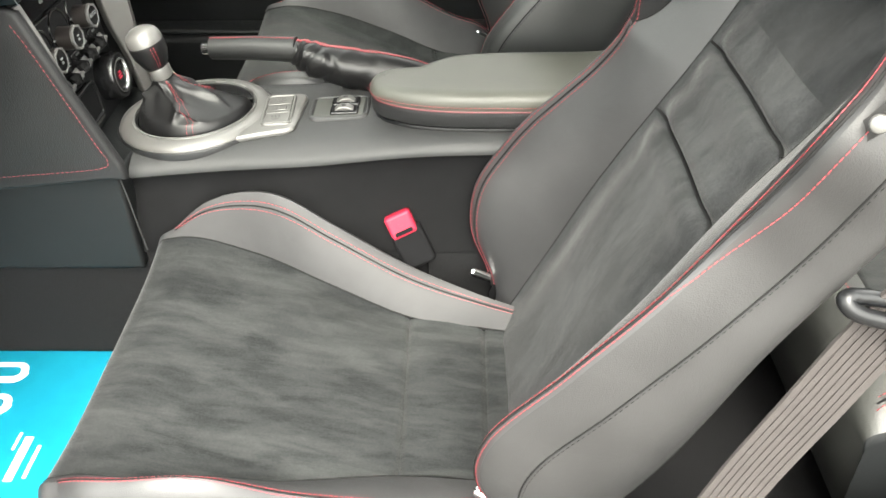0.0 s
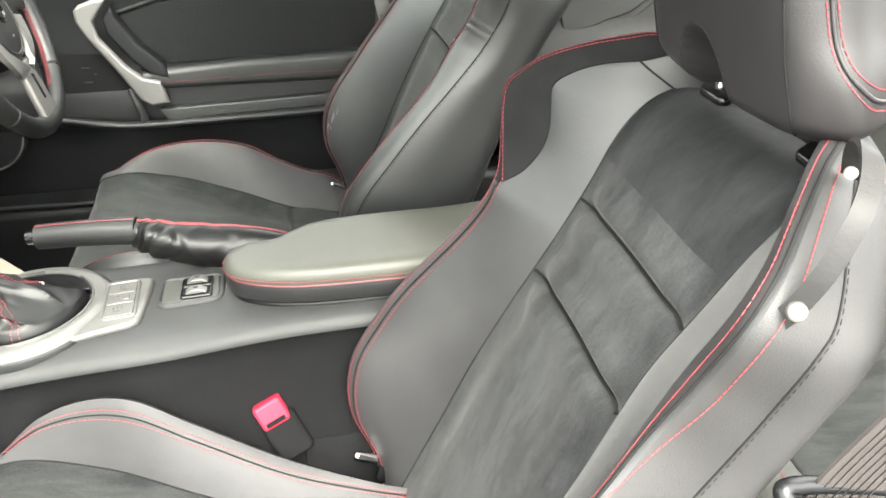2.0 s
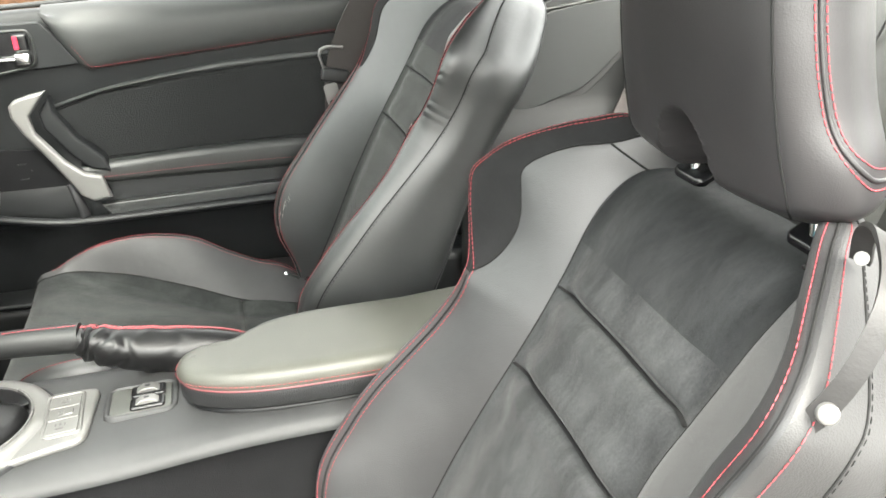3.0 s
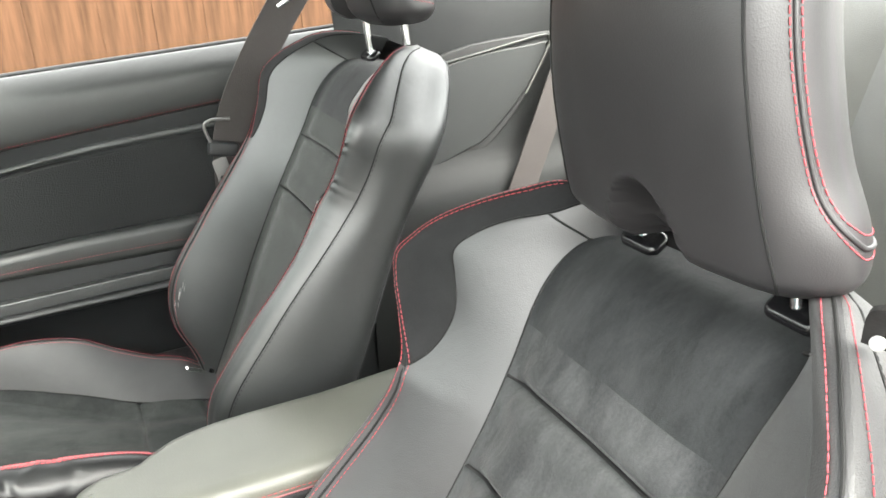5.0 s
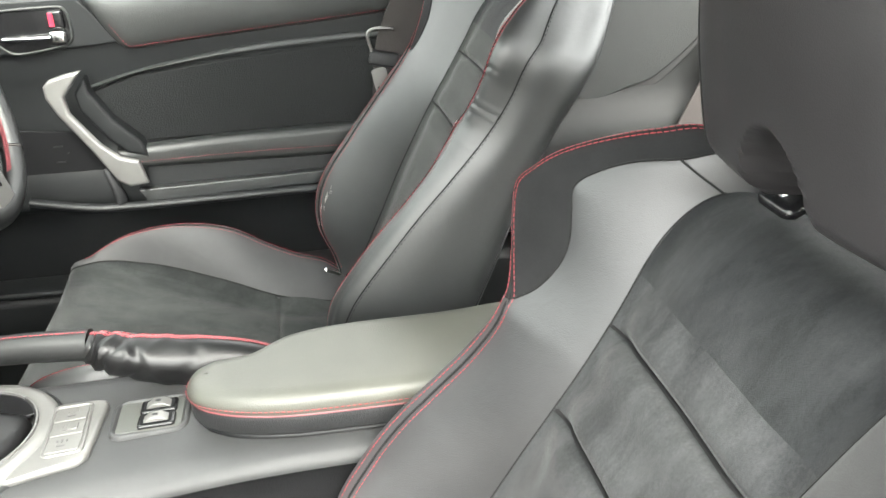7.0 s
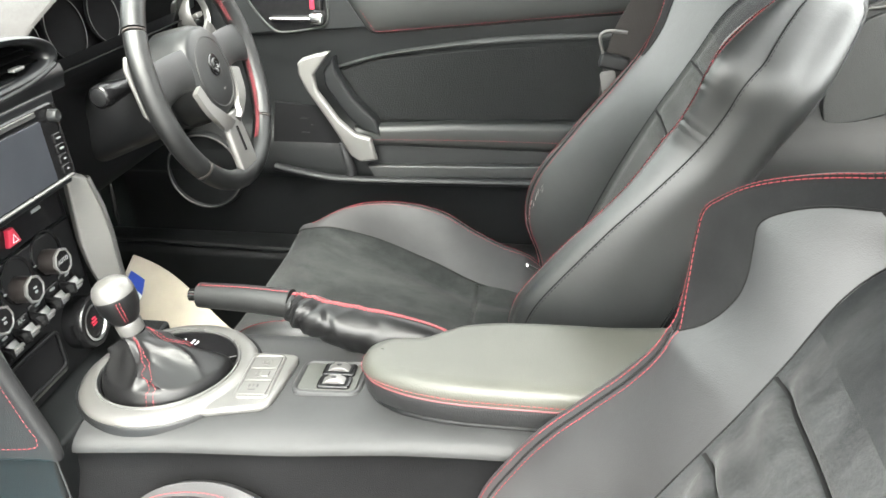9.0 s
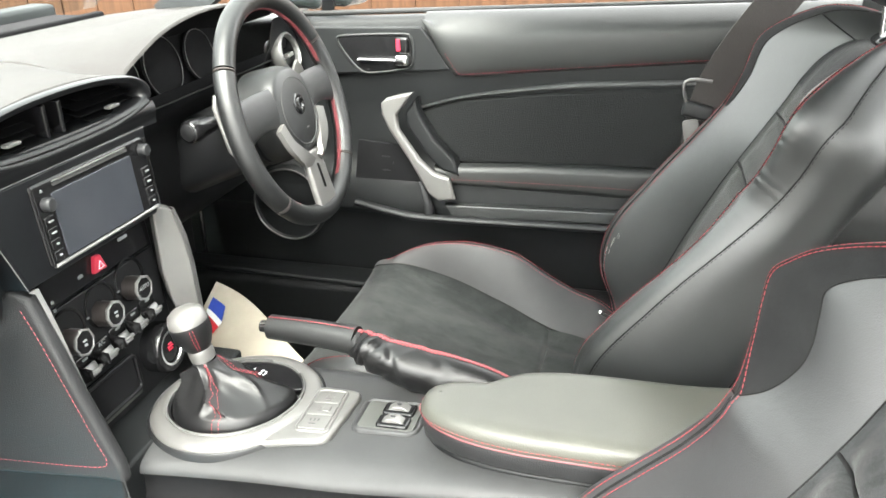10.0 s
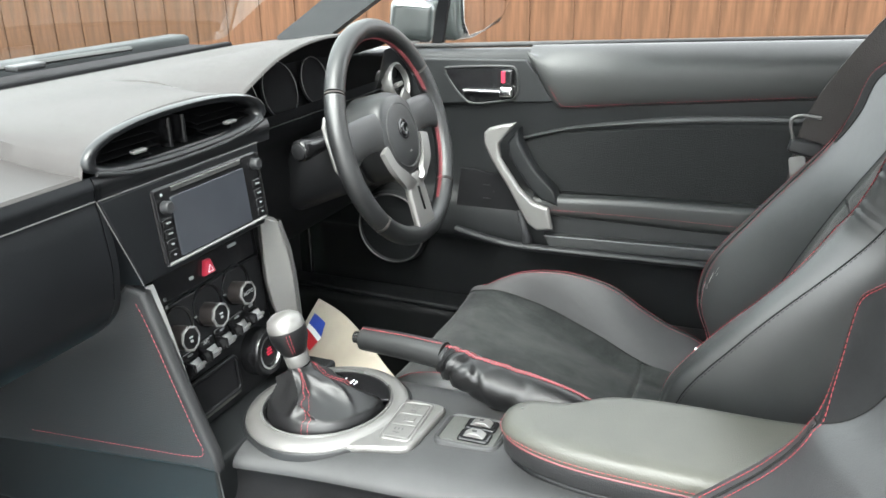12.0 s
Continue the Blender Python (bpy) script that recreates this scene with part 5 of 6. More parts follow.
for k, (s, z) in enumerate(((1.10, -.05), (1.08, -.01), (1.0, .006), (.90, .012), (.6, .015), (.3, .016), (.01, .016))):
    rows.append([WM @ Vector((.062 * s * math.copysign(abs(math.cos(a)) ** .8, math.cos(a)), (-.004 + .066 * s * math.copysign(abs(math.sin(a)) ** .85, math.sin(a))), z)) for a in (2 * math.pi * j / 48 for j in range(48))])
part("hub_pad", grid(rows, cv=True), WHEELHIDE, wheel, "round airbag hub pad")
part("hub_groove", tube([WM @ Vector((.050 * math.cos(a), -.006 + .052 * math.sin(a), .0135)) for a in np.linspace(0, 2 * math.pi, 60)], .0012, 6), RUBBER, wheel)
em = part("emblem", lathe([(.0165, .0150), (.0165, .0172), (.0135, .0180), (.0135, .0165), (0, .0165)], WM @ pose(0, .004, 0), 36), GLOSS, wheel, "dark round emblem")
part("emblem_oval", tube([WM @ Vector((.0125 * math.cos(a), .004 + .0075 * math.sin(a), .0178)) for a in np.linspace(0, 2 * math.pi, 30)], .0012, 6), DARKCHROME, em)
part("emblem_oval", tube([WM @ Vector((.005 * math.cos(a), .003 + .0095 * math.sin(a), .0180)) for a in np.linspace(0, 2 * math.pi, 30)], .0012, 6), DARKCHROME, em)
part("airbag_mark", prism(rounded(.008, .003, .001), .001, 0, WM @ pose(.006, -.034, .0152)), SILVER, wheel)
for s in (-1, 1):
    rows = []
    for t in np.linspace(0, 1, 8):
        x, y = s * (.056 + .098 * t), .012 + .016 * t - .02 * t * t
        h, z = .030 - .010 * t + .012 * t * t, .004 - .004 * t
        rows.append([WM @ Vector((x, y + h * math.sin(a), z + .006 * math.cos(a))) for a in np.linspace(0, 2 * math.pi, 16, endpoint=False)])
    part("side_spoke", grid(rows, cv=True), PERF, wheel, "black textured side spoke")
    part("spoke_trim", ribbon(spline([WM @ Vector((s * .070, -.016, .010)), WM @ Vector((s * .058, -.048, .012)), WM @ Vector((s * .034, -.072, .012)), WM @ Vector((s * .016, -.088, .011))], 6), tuple(WM.to_3x3() @ Vector((s * .8, .6, 0))), .022, .008),
         SILVER, wheel, "satin silver spoke trim")
part("lower_spoke", prism([(-.024, -.070), (.024, -.070), (.028, -.100), (.030, -.158), (-.030, -.158), (-.028, -.100)], .012, .004, WM @ pose(0, 0, .006)), SILVER, wheel, "satin silver lower spoke")
part("spoke_slot", prism(rounded(.004, .040, .0015), .003, 0, WM @ pose(0, -.112, .0125)), GLOSS, wheel)
col = thing("steering_column", (-.55, .371, .58), "black steering column shroud with stalks and paddles", "steering column")
rows = []
for t in np.linspace(0, 1, 8):
    c = WC - WN * (.035 + .15 * t) - Vector((0, 0, .012 + .02 * t))
    rows.append([c + Vector((0, .072 * math.copysign(abs(math.cos(a)) ** .6, math.cos(a)), 0)) + Vector((-math.sin(WT), 0, math.cos(WT))) * .058 * math.copysign(abs(math.sin(a)) ** .6, math.sin(a)) for a in np.linspace(0, 2 * math.pi, 32, endpoint=False)])
part("shroud", (lambda g: (g[0], g[1] + [tuple(range(32))]))(grid(rows, cv=True)), TRIMBLACK, col, "black plastic shroud")
for s in (-1, 1):
    a, b = WC - WN * .075 + Vector((0, s * .06, .020)), WC - WN * .085 + Vector((0, s * .140, .022))
    st = part("stalk", tube([a, a.lerp(b, .5), b], lambda t: .007 + .009 * t, 14), GLOSS, col, "black stalk")
    part("stalk_tip", lathe([(.0165, 0), (.017, .004), (.0165, .014), (.013, .018), (0, .018)], Matrix.Translation(b) @ (b - a).to_track_quat("Z", "Y").to_matrix().to_4x4(), 24), GLOSS, st, "black stalk tip")
    part("stalk_face", lathe([(.0125, .0175), (.011, .0195), (0, .020)], Matrix.Translation(b) @ (b - a).to_track_quat("Z", "Y").to_matrix().to_4x4(), 24), TRIMBLACK, st, "dark stalk end")
    part("shift_paddle", prism([(s * .060, -.02), (s * .125, -.045), (s * .148, -.02), (s * .148, .045), (s * .135, .06), (s * .085, .03)], .006, .002, WM @ pose(0, 0, -.034)), SILVER, col, "silver shift paddle")

# ---- driver's door ----
CARBON = material("carbon_look_trim", (0.014, 0.015, 0.015), 0.42, bump=0.5, bump_scale=450, kind="voronoi")
DOORWEAVE = material("door_insert_weave", (0.0040, 0.0045, 0.0047), 0.55, bump=0.6, bump_scale=420, kind="voronoi", spec=0.17)
door = thing("door_1", (-.1, .72, .2), "black driver door panel with leather pads and silver pull handle", "car door", kind="structure")
DM = Matrix(((1, 0, 0, 0), (0, 0, 1, 0), (0, 1, 0, 0), (0, 0, 0, 1)))  # outline x, z; depth towards +y


def dplate(outline, y, depth, bevel=.004):
    return prism(outline, depth, bevel, Matrix.Translation((0, y + depth / 2, 0)) @ DM)


def sill(x):
    return .742 + .038 * (x + .12)


# body: gently curved main panel
rows = []
for i in range(41):
    x = -.80 + 1.24 * i / 40
    pf = [(sill(x) - .002, .745), (sill(x), .725), (sill(x) - .012, .708), (.66, .700), (.60, .705), (.55, .712), (.46, .712), (.42, .690), (.36, .684), (.33, .700), (.20, .712), (.04, .715)]
    rows.append([Vector((x, y, z)) for z, y in pf])
part("body", grid([spline(r, 4) for r in rows]), DOORPLASTIC, door, "black plastic door panel")
# upper leather pad wraps over the sill
up = []
for i in range(61):
    x = -.318 + .76 * i / 60
    low = .627 + .084 * (x + .255)
    f = max(0, (-.255 - x) / .063)
    low = low + (sill(x) - .012 - low) * f ** 1.4
    h = sill(x) + .003
    pf = [(h - .001, .742), (h + .001, .722), (h - .012, .703), (h * .65 + low * .35, .688), (h * .35 + low * .65, .686), (low + .006, .6905), (low, .699)]
    up.append(spline([Vector((x, y, z)) for z, y in pf], 4))
part("upper_pad", grid(up), DOORPAD, door, "black leather upper pad with red stitching")
part("red_stitching", dashes(spline([(-.303, .688, .715), (-.280, .687, .678), (-.256, .6875, .640), (-.244, .688, .6335), (-.20, .6885, .6368), (0, .6885, .6545), (.20, .6885, .6715), (.42, .6885, .690)], 24), .0042, .0022, .00045), RED, door, "red stitching")
part("window_seal", tube([(x, .748, sill(x) + .004) for x in np.linspace(-.62, .44, 20)], .005, 8), RUBBER, door, "black window seal")
part("window_sill_trim", tube([(x, .762, sill(x) + .003) for x in np.linspace(-.62, .44, 20)], .003, 8), SILVER, door, "pale outer sill trim")
# handle recess
part("handle_bezel", dplate([(-.56, .712), (-.322, .716), (-.300, .690), (-.268, .640), (-.30, .636), (-.42, .630), (-.56, .620)], .692, .010, .004), DOORPLASTIC, door, "satin black handle bezel")
RECESS = [(-.484, .690), (-.470, .698), (-.360, .703), (-.342, .698), (-.337, .684), (-.337, .655), (-.345, .643), (-.362, .638), (-.425, .630), (-.448, .640), (-.472, .668)]
part("handle_recess", dplate(RECESS, .6905, .004, .001), GLOSS, door, "dark handle recess")
part("handle_rim", tube([(p.x, .6905, p.y) for p in spline([(x, z, 0) for x, z in RECESS], 4, closed=True)], .0022, 8, closed=True), DOORPAD, door, "satin rim of the handle recess")
part("door_lever", tube(spline([(-.444, .686, .655), (-.40, .682, .6555), (-.368, .681, .656)], 8), .0042, 14, flat=.7), CHROME, door, "chrome door lever")
part("lever_hub", box((-.357, .683, .656), (.026, .014, .020), .005), CHROME, door, "chrome lever end")
lk = part("lock_tab", box((-.356, .686, .683), (.024, .010, .030), .005), GLOSS, door, "black lock tab")
part("lock_mark", box((-.362, .680, .684), (.008, .003, .022), .001), BUCKLE, lk, "red lock mark")
# pull handle: a flat blade with a hooked top and a square foot
HANDLE = [(-.381, .592), (-.355, .600), (-.327, .605), (-.340, .588), (-.361, .562), (-.358, .534), (-.319, .478), (-.292, .453), (-.262, .444), (-.252, .402), (-.285, .397), (-.304, .410), (-.339, .472), (-.378, .533), (-.391, .562), (-.391, .582)]
part("pull_handle", dplate(HANDLE, .648, .016, .006), SILVER, door, "satin silver pull handle")
part("handle_side", dplate([(x * .98 + .005, z + .002) for x, z in HANDLE[3:9]] + [(-.245, .44), (-.255, .475), (-.295, .515), (-.325, .565)], .664, .036, .006), DOORPLASTIC, door, "black inner side of the pull handle")
# insert and arm pad
strip = []
for i in range(33):
    x = -.352 + .66 * i / 32
    zb = table([(-.352, .556), (-.252, .582), (-.14, .596), (0, .608), (.31, .622)], x)
    w = .003 + .016 * smoothstep(-.36, .02, x)
    strip.append([Vector((x, .708, zb - .001)), Vector((x, .700, zb + w * .25)), Vector((x, .698, zb + w * .6)), Vector((x, .702, zb + w)), Vector((x, .712, zb + w + .002))])
part("insert_strip", grid(strip), CARBON, door, "grey carbon-look strip")
part("insert", dplate([(-.345, .552), (-.25, .580), (-.1, .597), (.1, .612), (.30, .619), (.30, .47), (.05, .468), (-.285, .462), (-.318, .50)], .704, .008, .003), DOORWEAVE, door, "dark woven insert")
part("arm_pad", dplate([(-.300, .458), (-.1, .470), (.1, .474), (.30, .474), (.30, .420), (.05, .418), (-.1, .420), (-.285, .423), (-.298, .435)], .668, .040, .012), DOORPAD, door, "black leather arm pad")
part("red_stitching", dashes([(x, .6665, .436 + .004 * math.sin((x + .3) * 6)) for x in np.linspace(-.275, .30, 60)], .0042, .0022, .00045), RED, door, "red stitching")
part("carbon_strip", dplate([(-.275, .385), (.30, .400), (.30, .376), (-.262, .362)], .664, .02, .003), CARBON, door, "carbon-look lower strip")
part("lower_rail", tube(spline([(-.46, .672, .375), (-.38, .665, .362), (-.31, .662, .357), (-.1, .660, .360), (.3, .660, .368)], 8), .013, 12, flat=.6), PLASTIC, door, "satin lower rail")
part("pocket_rail", tube(spline([(-.312, .664, .352), (-.306, .662, .372), (-.312, .660, .398), (-.322, .664, .43)], 8), lambda t: .012 - .006 * t, 10, flat=.6), PLASTIC, door, "satin edge of the pocket")
# the pocket's dark inside is a flat black plate
part("door_pocket", dplate([(-.455, .500), (-.345, .490), (-.318, .44), (-.316, .385), (-.33, .375), (-.43, .380), (-.47, .40)], .690, .006, .002), VOID, door, "flat black plate for the shade in the door pocket")
for x, z, w in ((-.40, .468, .016), (-.385, .455, .004), (-.40, .440, .016)):
    part("pocket_mark", dplate([(x + a, z + b) for a, b in rounded(w, .0025, .001)], .6885, .001, 0), DOORPLASTIC, door)
sp = part("speaker", lathe([(0, .004), (.072, .004), (.076, .010), (.080, .006), (.082, -.004)], Matrix.Translation((-.615, .690, .355)) @ Vector((0, -1, 0)).to_track_quat("Z", "Y").to_matrix().to_4x4(), 48), DOORPLASTIC, door, "round speaker")
part("speaker_ring", tube([(-.615 + .076 * math.cos(a), .680, .355 + .076 * math.sin(a)) for a in np.linspace(0, 2 * math.pi, 50)], .0018, 6), SILVER, sp, "thin bright speaker ring")
structure("door_sill", box((-.2, .66, .10), (1.5, .10, .24), .02), DOORPLASTIC, "black plastic sill trim", "sill trim")
structure("sill_edge", tube([(-.95, .612, .235), (-.45, .612, .224), (.1, .612, .215)], .006, 8), DOORPLASTIC, "satin sill edge", "sill trim")

# ---- belts ----
db = thing("seat_belt", (.25, .62, .6), "black seat belt hanging by the driver seat with steel tongue", "seat belt")
part("webbing", ribbon(spline([(.375, .640, .90), (.318, .632, .832), (.250, .628, .740), (.205, .634, .66), (.185, .64, .59), (.178, .645, .45), (.18, .65, .2)], 10), (.9, .1, -.35), .060, .0025), WEBBING, db, "dark belt webbing")
part("tongue_head", box((.172, .632, .597), (.052, .018, .026), .006, (0, 12, 0)), PLASTIC, db, "black tongue head")
part("tongue_loop", tube(spline([(.152, .628, .612), (.146, .626, .640), (.158, .625, .650), (.190, .626, .648)], 6), .0028, 10), SILVER, db, "steel tongue loop")
part("tongue", prism([(x, z) for x, z in rounded(.026, .056, .006)], .003, .001, frame_of((.166, .626, .556), (1, 0, .2), (-.2, 0, 1))), SILVER, db, "steel tongue")
part("tongue_slot", prism(rounded(.010, .014, .003), .0036, 0, frame_of((.164, .626, .546), (1, 0, .2), (-.2, 0, 1))), RUBBER, db)
part("pillar_loop", tube(spline([(.29, .60, .822), (.33, .60, .842), (.37, .62, .86)], 6), .004, 8), CHROME, db, "steel pillar loop")
pb = thing("seat_belt", (.3, -.62, .5), "grey seat belt webbing through a black guide beside the passenger seat", "seat belt")
part("webbing", ribbon(spline([(.165, -.630, .10), (.225, -.612, .297), (.275, -.604, .42), (.312, -.602, .510), (.350, -.616, .60), (.42, -.65, .78), (.47, -.66, .95)], 10), (.9, 0, -.42), .052, .003), WEBBING, pb, "grey ribbed belt webbing")
for k in (-.019, -.0127, -.0063, 0, .0063, .0127, .019):
    part("rib", tube([Vector(p) + Vector((.9, 0, -.42)).normalized() * k + Vector((-.0004, -.0016, 0)) for p in spline([(.165, -.630, .10), (.225, -.612, .297), (.275, -.604, .42), (.312, -.602, .510), (.350, -.616, .60), (.42, -.65, .78)], 10)], .0012, 6, flat=.30), WEBBING, pb)
part("guide", tube(spline([(.274, -.602, .530), (.270, -.607, .526), (.284, -.611, .519), (.33, -.612, .508), (.364, -.609, .500), (.370, -.604, .502), (.358, -.600, .510), (.31, -.599, .522)], 6, closed=True), .0062, 12, closed=True), SATINRIM, pb, "black plastic belt guide")
part("stop_button", lathe([(.008, 0), (.008, .003), (.006, .0045), (0, .005)], Matrix.Translation((.318, -.607, .494)) @ Vector((-.1, -1, .3)).to_track_quat("Z", "Y").to_matrix().to_4x4(), 20), PLASTIC, pb, "round belt stop")

# ---- rear of the cabin ----
GREYLEATHER = material("grey_black_leather", (0.024, 0.0245, 0.0225), 0.42, bump=0.25, bump_scale=700, kind="voronoi", patch=0.15)


def rear_seat(cy):
    rs = thing("rear_seat", (.65, cy, 0), "black leather and suede rear seat with red stitching", "rear seat", group="rear seats")
    rows = []
    hw, cc = .205, cy * .9
    for i in range(41):
        v = -1 + 2 * i / 40
        e = 1 - abs(v) ** 5
        y = cc + hw * v
        rows.append(spline([Vector((.44, y, .08)), Vector((.415 + .012 * (1 - e), y, .19)), Vector((.440, y, .238 + .030 * e)), Vector((.60, y, .245 + .028 * e)), Vector((.80, y, .235))], 6))
    side = [[r[j] for j in range(len(r))] for r in (rows[0], rows[-1])]
    part("cushion", grid(rows), GREYLEATHER, rs, "rear seat cushion in grey-black leather")
    for s_, r in zip((-1, 1), side):
        part("cushion_side", grid([r, [p + Vector((0, s_ * .006, -.012)) for p in r], [Vector((p.x, p.y + s_ * .010, min(p.z - .012, .05))) for p in r]]), DOORPLASTIC, rs, "dark side of the cushion")
        for dv in (.90, .84):
            part("red_stitching", dashes(spline([(.425, cc + s_ * hw * dv, .222), (.448, cc + s_ * hw * dv, .262), (.50, cc + s_ * hw * dv, .2675), (.60, cc + s_ * hw * dv, .2685), (.75, cc + s_ * hw * dv, .249)], 16), .0045, .0024, .0008), RED, rs, "red stitching")
        part("seam", tube(spline([(.424, cc + s_ * hw * .87, .222), (.448, cc + s_ * hw * .87, .261), (.50, cc + s_ * hw * .87, .266), (.60, cc + s_ * hw * .87, .267)], 12), .0014, 5), BLACKTHREAD, rs)
    rows = []
    for i in range(25):
        y = cy - .30 + .60 * i / 24
        e = 1 - (abs(y - cy) / .30) ** 8
        rows.append(spline([Vector((.78, y, .22)), Vector((.80 - .02 * e, y, .34)), Vector((.90 - .02 * e, y, .60)), Vector((.98, y, .78)), Vector((1.02, y, .80)), Vector((1.08, y, .76))], 6))
    part("backrest", grid(rows), GREYLEATHER, rs, "rear seat back in grey-black leather")
    part("centre_panel", prism(rounded(.26, .24, .04), .012, .005, frame_of((.60, cc, .272), (0, 1, 0), (1, 0, 0)) @ pose(0, 0, -.002)), SUEDE, rs, "suede cushion panel")
    part("red_stitching", dashes([(.452 + .0, y, .262) for y in np.linspace(cc - .16, cc + .16, 60)], .0045, .0026, .0009), RED, rs, "red stitching")
    part("red_stitching", dashes([(.462, y, .274) for y in np.linspace(cc - .16, cc + .16, 60)], .0045, .0026, .0009), RED, rs, "red stitching")
    for dy in (-.15, .15):
        part("seam", tube(spline([(.80, cy + dy, .36), (.885, cy + dy, .60), (.955, cy + dy, .77)], 8), .002, 6), BLACKTHREAD, rs)
    return rs


rear_seat(.30)
rear_seat(-.30)
structure("rear_tunnel", box((.66, 0, .17), (.5, .10, .20), .02), PLASTIC, "black rear console", "console")
# quarter panel with speaker grille, driver's side
QUARTER = material("grey_grained_trim", (0.0042, 0.0047, 0.0047), 0.55, spec=0.20, bump=0.3, bump_scale=900, kind="voronoi", patch=0.12)
qp = thing("quarter_panel", (.7, .64, .5), "dark grey plastic rear quarter panel with speaker grille", "quarter panel")
rows = []
for i in range(21):
    x = .40 + .75 * i / 20
    rows.append(spline([Vector((x, y, z)) for z, y in ((.0, .62), (.40, .585), (.52, .635), (.70, .655), (.80, .672), (.86, .70))], 6))
part("panel", grid(rows), QUARTER, qp, "dark grey plastic panel")
gr = [(.560, .690), (.800, .725), (.826, .715), (.822, .69), (.760, .60), (.690, .53), (.640, .508), (.52, .49)]
part("grille_recess", prism([(p.x, p.y) for p in spline([(x, z, 0) for x, z in gr], 5, closed=True)], .012, .003, Matrix.Translation((0, .640, 0)) @ DM), RUBBER, qp, "dark recess round the grille")
MESHG = material("speaker_grille", (0.010, 0.011, 0.0108), 0.5, bump=0.5, bump_scale=600, kind="voronoi")
part("grille", prism([(p.x, p.y) for p in spline([(x, z, 0) for x, z in ((.560, .672), (.795, .708), (.812, .700), (.806, .683), (.75, .605), (.68, .542), (.635, .522), (.52, .505))], 5, closed=True)], .012, .004, Matrix.Translation((0, .634, 0)) @ DM), MESHG, qp, "perforated grey speaker grille")
part("grille_edge", tube(spline([(.540, .632, .684), (.66, .630, .700), (.795, .629, .720), (.818, .630, .713), (.815, .631, .695), (.765, .632, .612)], 8), lambda t: .0050 - .003 * t, 8, flat=.6), TRAY, qp, "pale upper edge of the grille")
rb = thing("rear_seat_belt", (.8, .55, .5), "grey rear seat belt hanging down the side trim", "seat belt")
part("webbing", ribbon(spline([(.97, .60, .93), (.87, .585, .76), (.73, .565, .48), (.66, .56, .33)], 8), (.9, -.1, -.5), .054, .003), WEBBING, rb, "grey belt webbing")
structure("rear_side_trim", box((.99, .59, .50), (.20, .12, .62), .05, (0, 25, 0), 4), GREYLEATHER, "grey side trim beside the rear seat", "side trim")
structure("rear_sill_left", join(box((.55, -.60, .10), (.9, .14, .22), .03), tube([(.2, -.665, .20), (.5, -.668, .205), (.9, -.668, .21)], .005, 8)), DOORPLASTIC, "dark plastic rear sill trim", "sill trim")
structure("rear_side_trim_left", box((1.05, -.66, .35), (.5, .08, .75), .03), PLASTIC, "dark side trim beside the rear seat", "side trim")
structure("parcel_shelf", box((1.22, 0, .77), (.36, 1.3, .03), .01), CARPET, "black parcel shelf", "shelf")

# ---- body shell ----
pil = lambda a, b, w, t, acr: ribbon(spline([a, tuple((Vector(a) + Vector(b)) / 2 + Vector((0, 0, .015))), b], 6), acr, w, t)
structure("pillar_right", pil((-.845, .70, .722), (-.17, .60, 1.085), .064, .03, (.47, .0, -.88)), PILLAR, "grey windscreen pillar trim", "pillar")
structure("pillar_seal", tube(spline([(-.865, .712, .740), (-.51, .66, .945), (-.19, .612, 1.10)], 8), .006, 8), RUBBER, "black windscreen seal", "seal")
structure("pillar_left", pil((-.85, -.715, .735), (-.17, -.60, 1.13), .105, .03, (.6, -.25, -.5)), PILLAR, "grey windscreen pillar trim", "pillar")
structure("pillar_rear_right", join(pil((.50, .70, .72), (.44, .60, 1.12), .10, .03, (1, 0, 0)), pil((1.30, .62, .74), (.95, .56, 1.10), .20, .03, (1, 0, 0))), PILLAR, "grey pillar trim", "pillar")
structure("pillar_rear_left", join(pil((.68, -.72, .0), (.60, -.60, 1.12), .12, .04, (1, 0, 0)), pil((1.30, -.62, .74), (.95, -.56, 1.10), .20, .03, (1, 0, 0))), PILLAR, "grey pillar trim", "pillar")
rows = [[Vector((x, y, 1.15 - .10 * ((x - .3) / .75) ** 2 - .05 * (y / .62) ** 2)) for y in np.linspace(-.62, .62, 13)] for x in np.linspace(-.24, .70, 14)]
rows2 = [[p + Vector((0, 0, .03)) for p in r] for r in rows]
structure("roof", grid(rows2), CAR, "grey painted roof", "roof")
structure("ceiling", grid(rows), CLOTH, "pale grey headliner", "ceiling")
gl = structure("windscreen", grid([[Vector((-1.02 + .80 * t - .05 * math.cos(y * 2) * (1 - t), y * (1 - .12 * t), .738 + .40 * t + .04 * math.sin(math.pi * t))) for y in np.linspace(-.72, .72, 17)] for t in np.linspace(0, 1, 9)]), GLASS, "clear windscreen", "windscreen")
gl.visible_shadow = False
structure("window_corner_trim", ribbon([(-.530, .754, .715), (-.512, .750, .80), (-.49, .738, .87)], (1, 0, 0), .022, .012), VOID, "black window corner bar", "trim")
structure("firewall_cowl", join(box((-1.05, 0, .712), (.12, 1.40, .03), .008), box((-1.005, 0, .722), (.02, 1.42, .022), .004)), VOID, "black wiper cowl", "cowl")
COWL = material("weathered_grey_cowl", (0.012, 0.0135, 0.0142), 0.6, patch=0.3, spec=0.2)
structure("cowl_panel", box((-1.145, 0, .726), (.06, 1.44, .040), .01), COWL, "grey plastic cowl", "cowl")
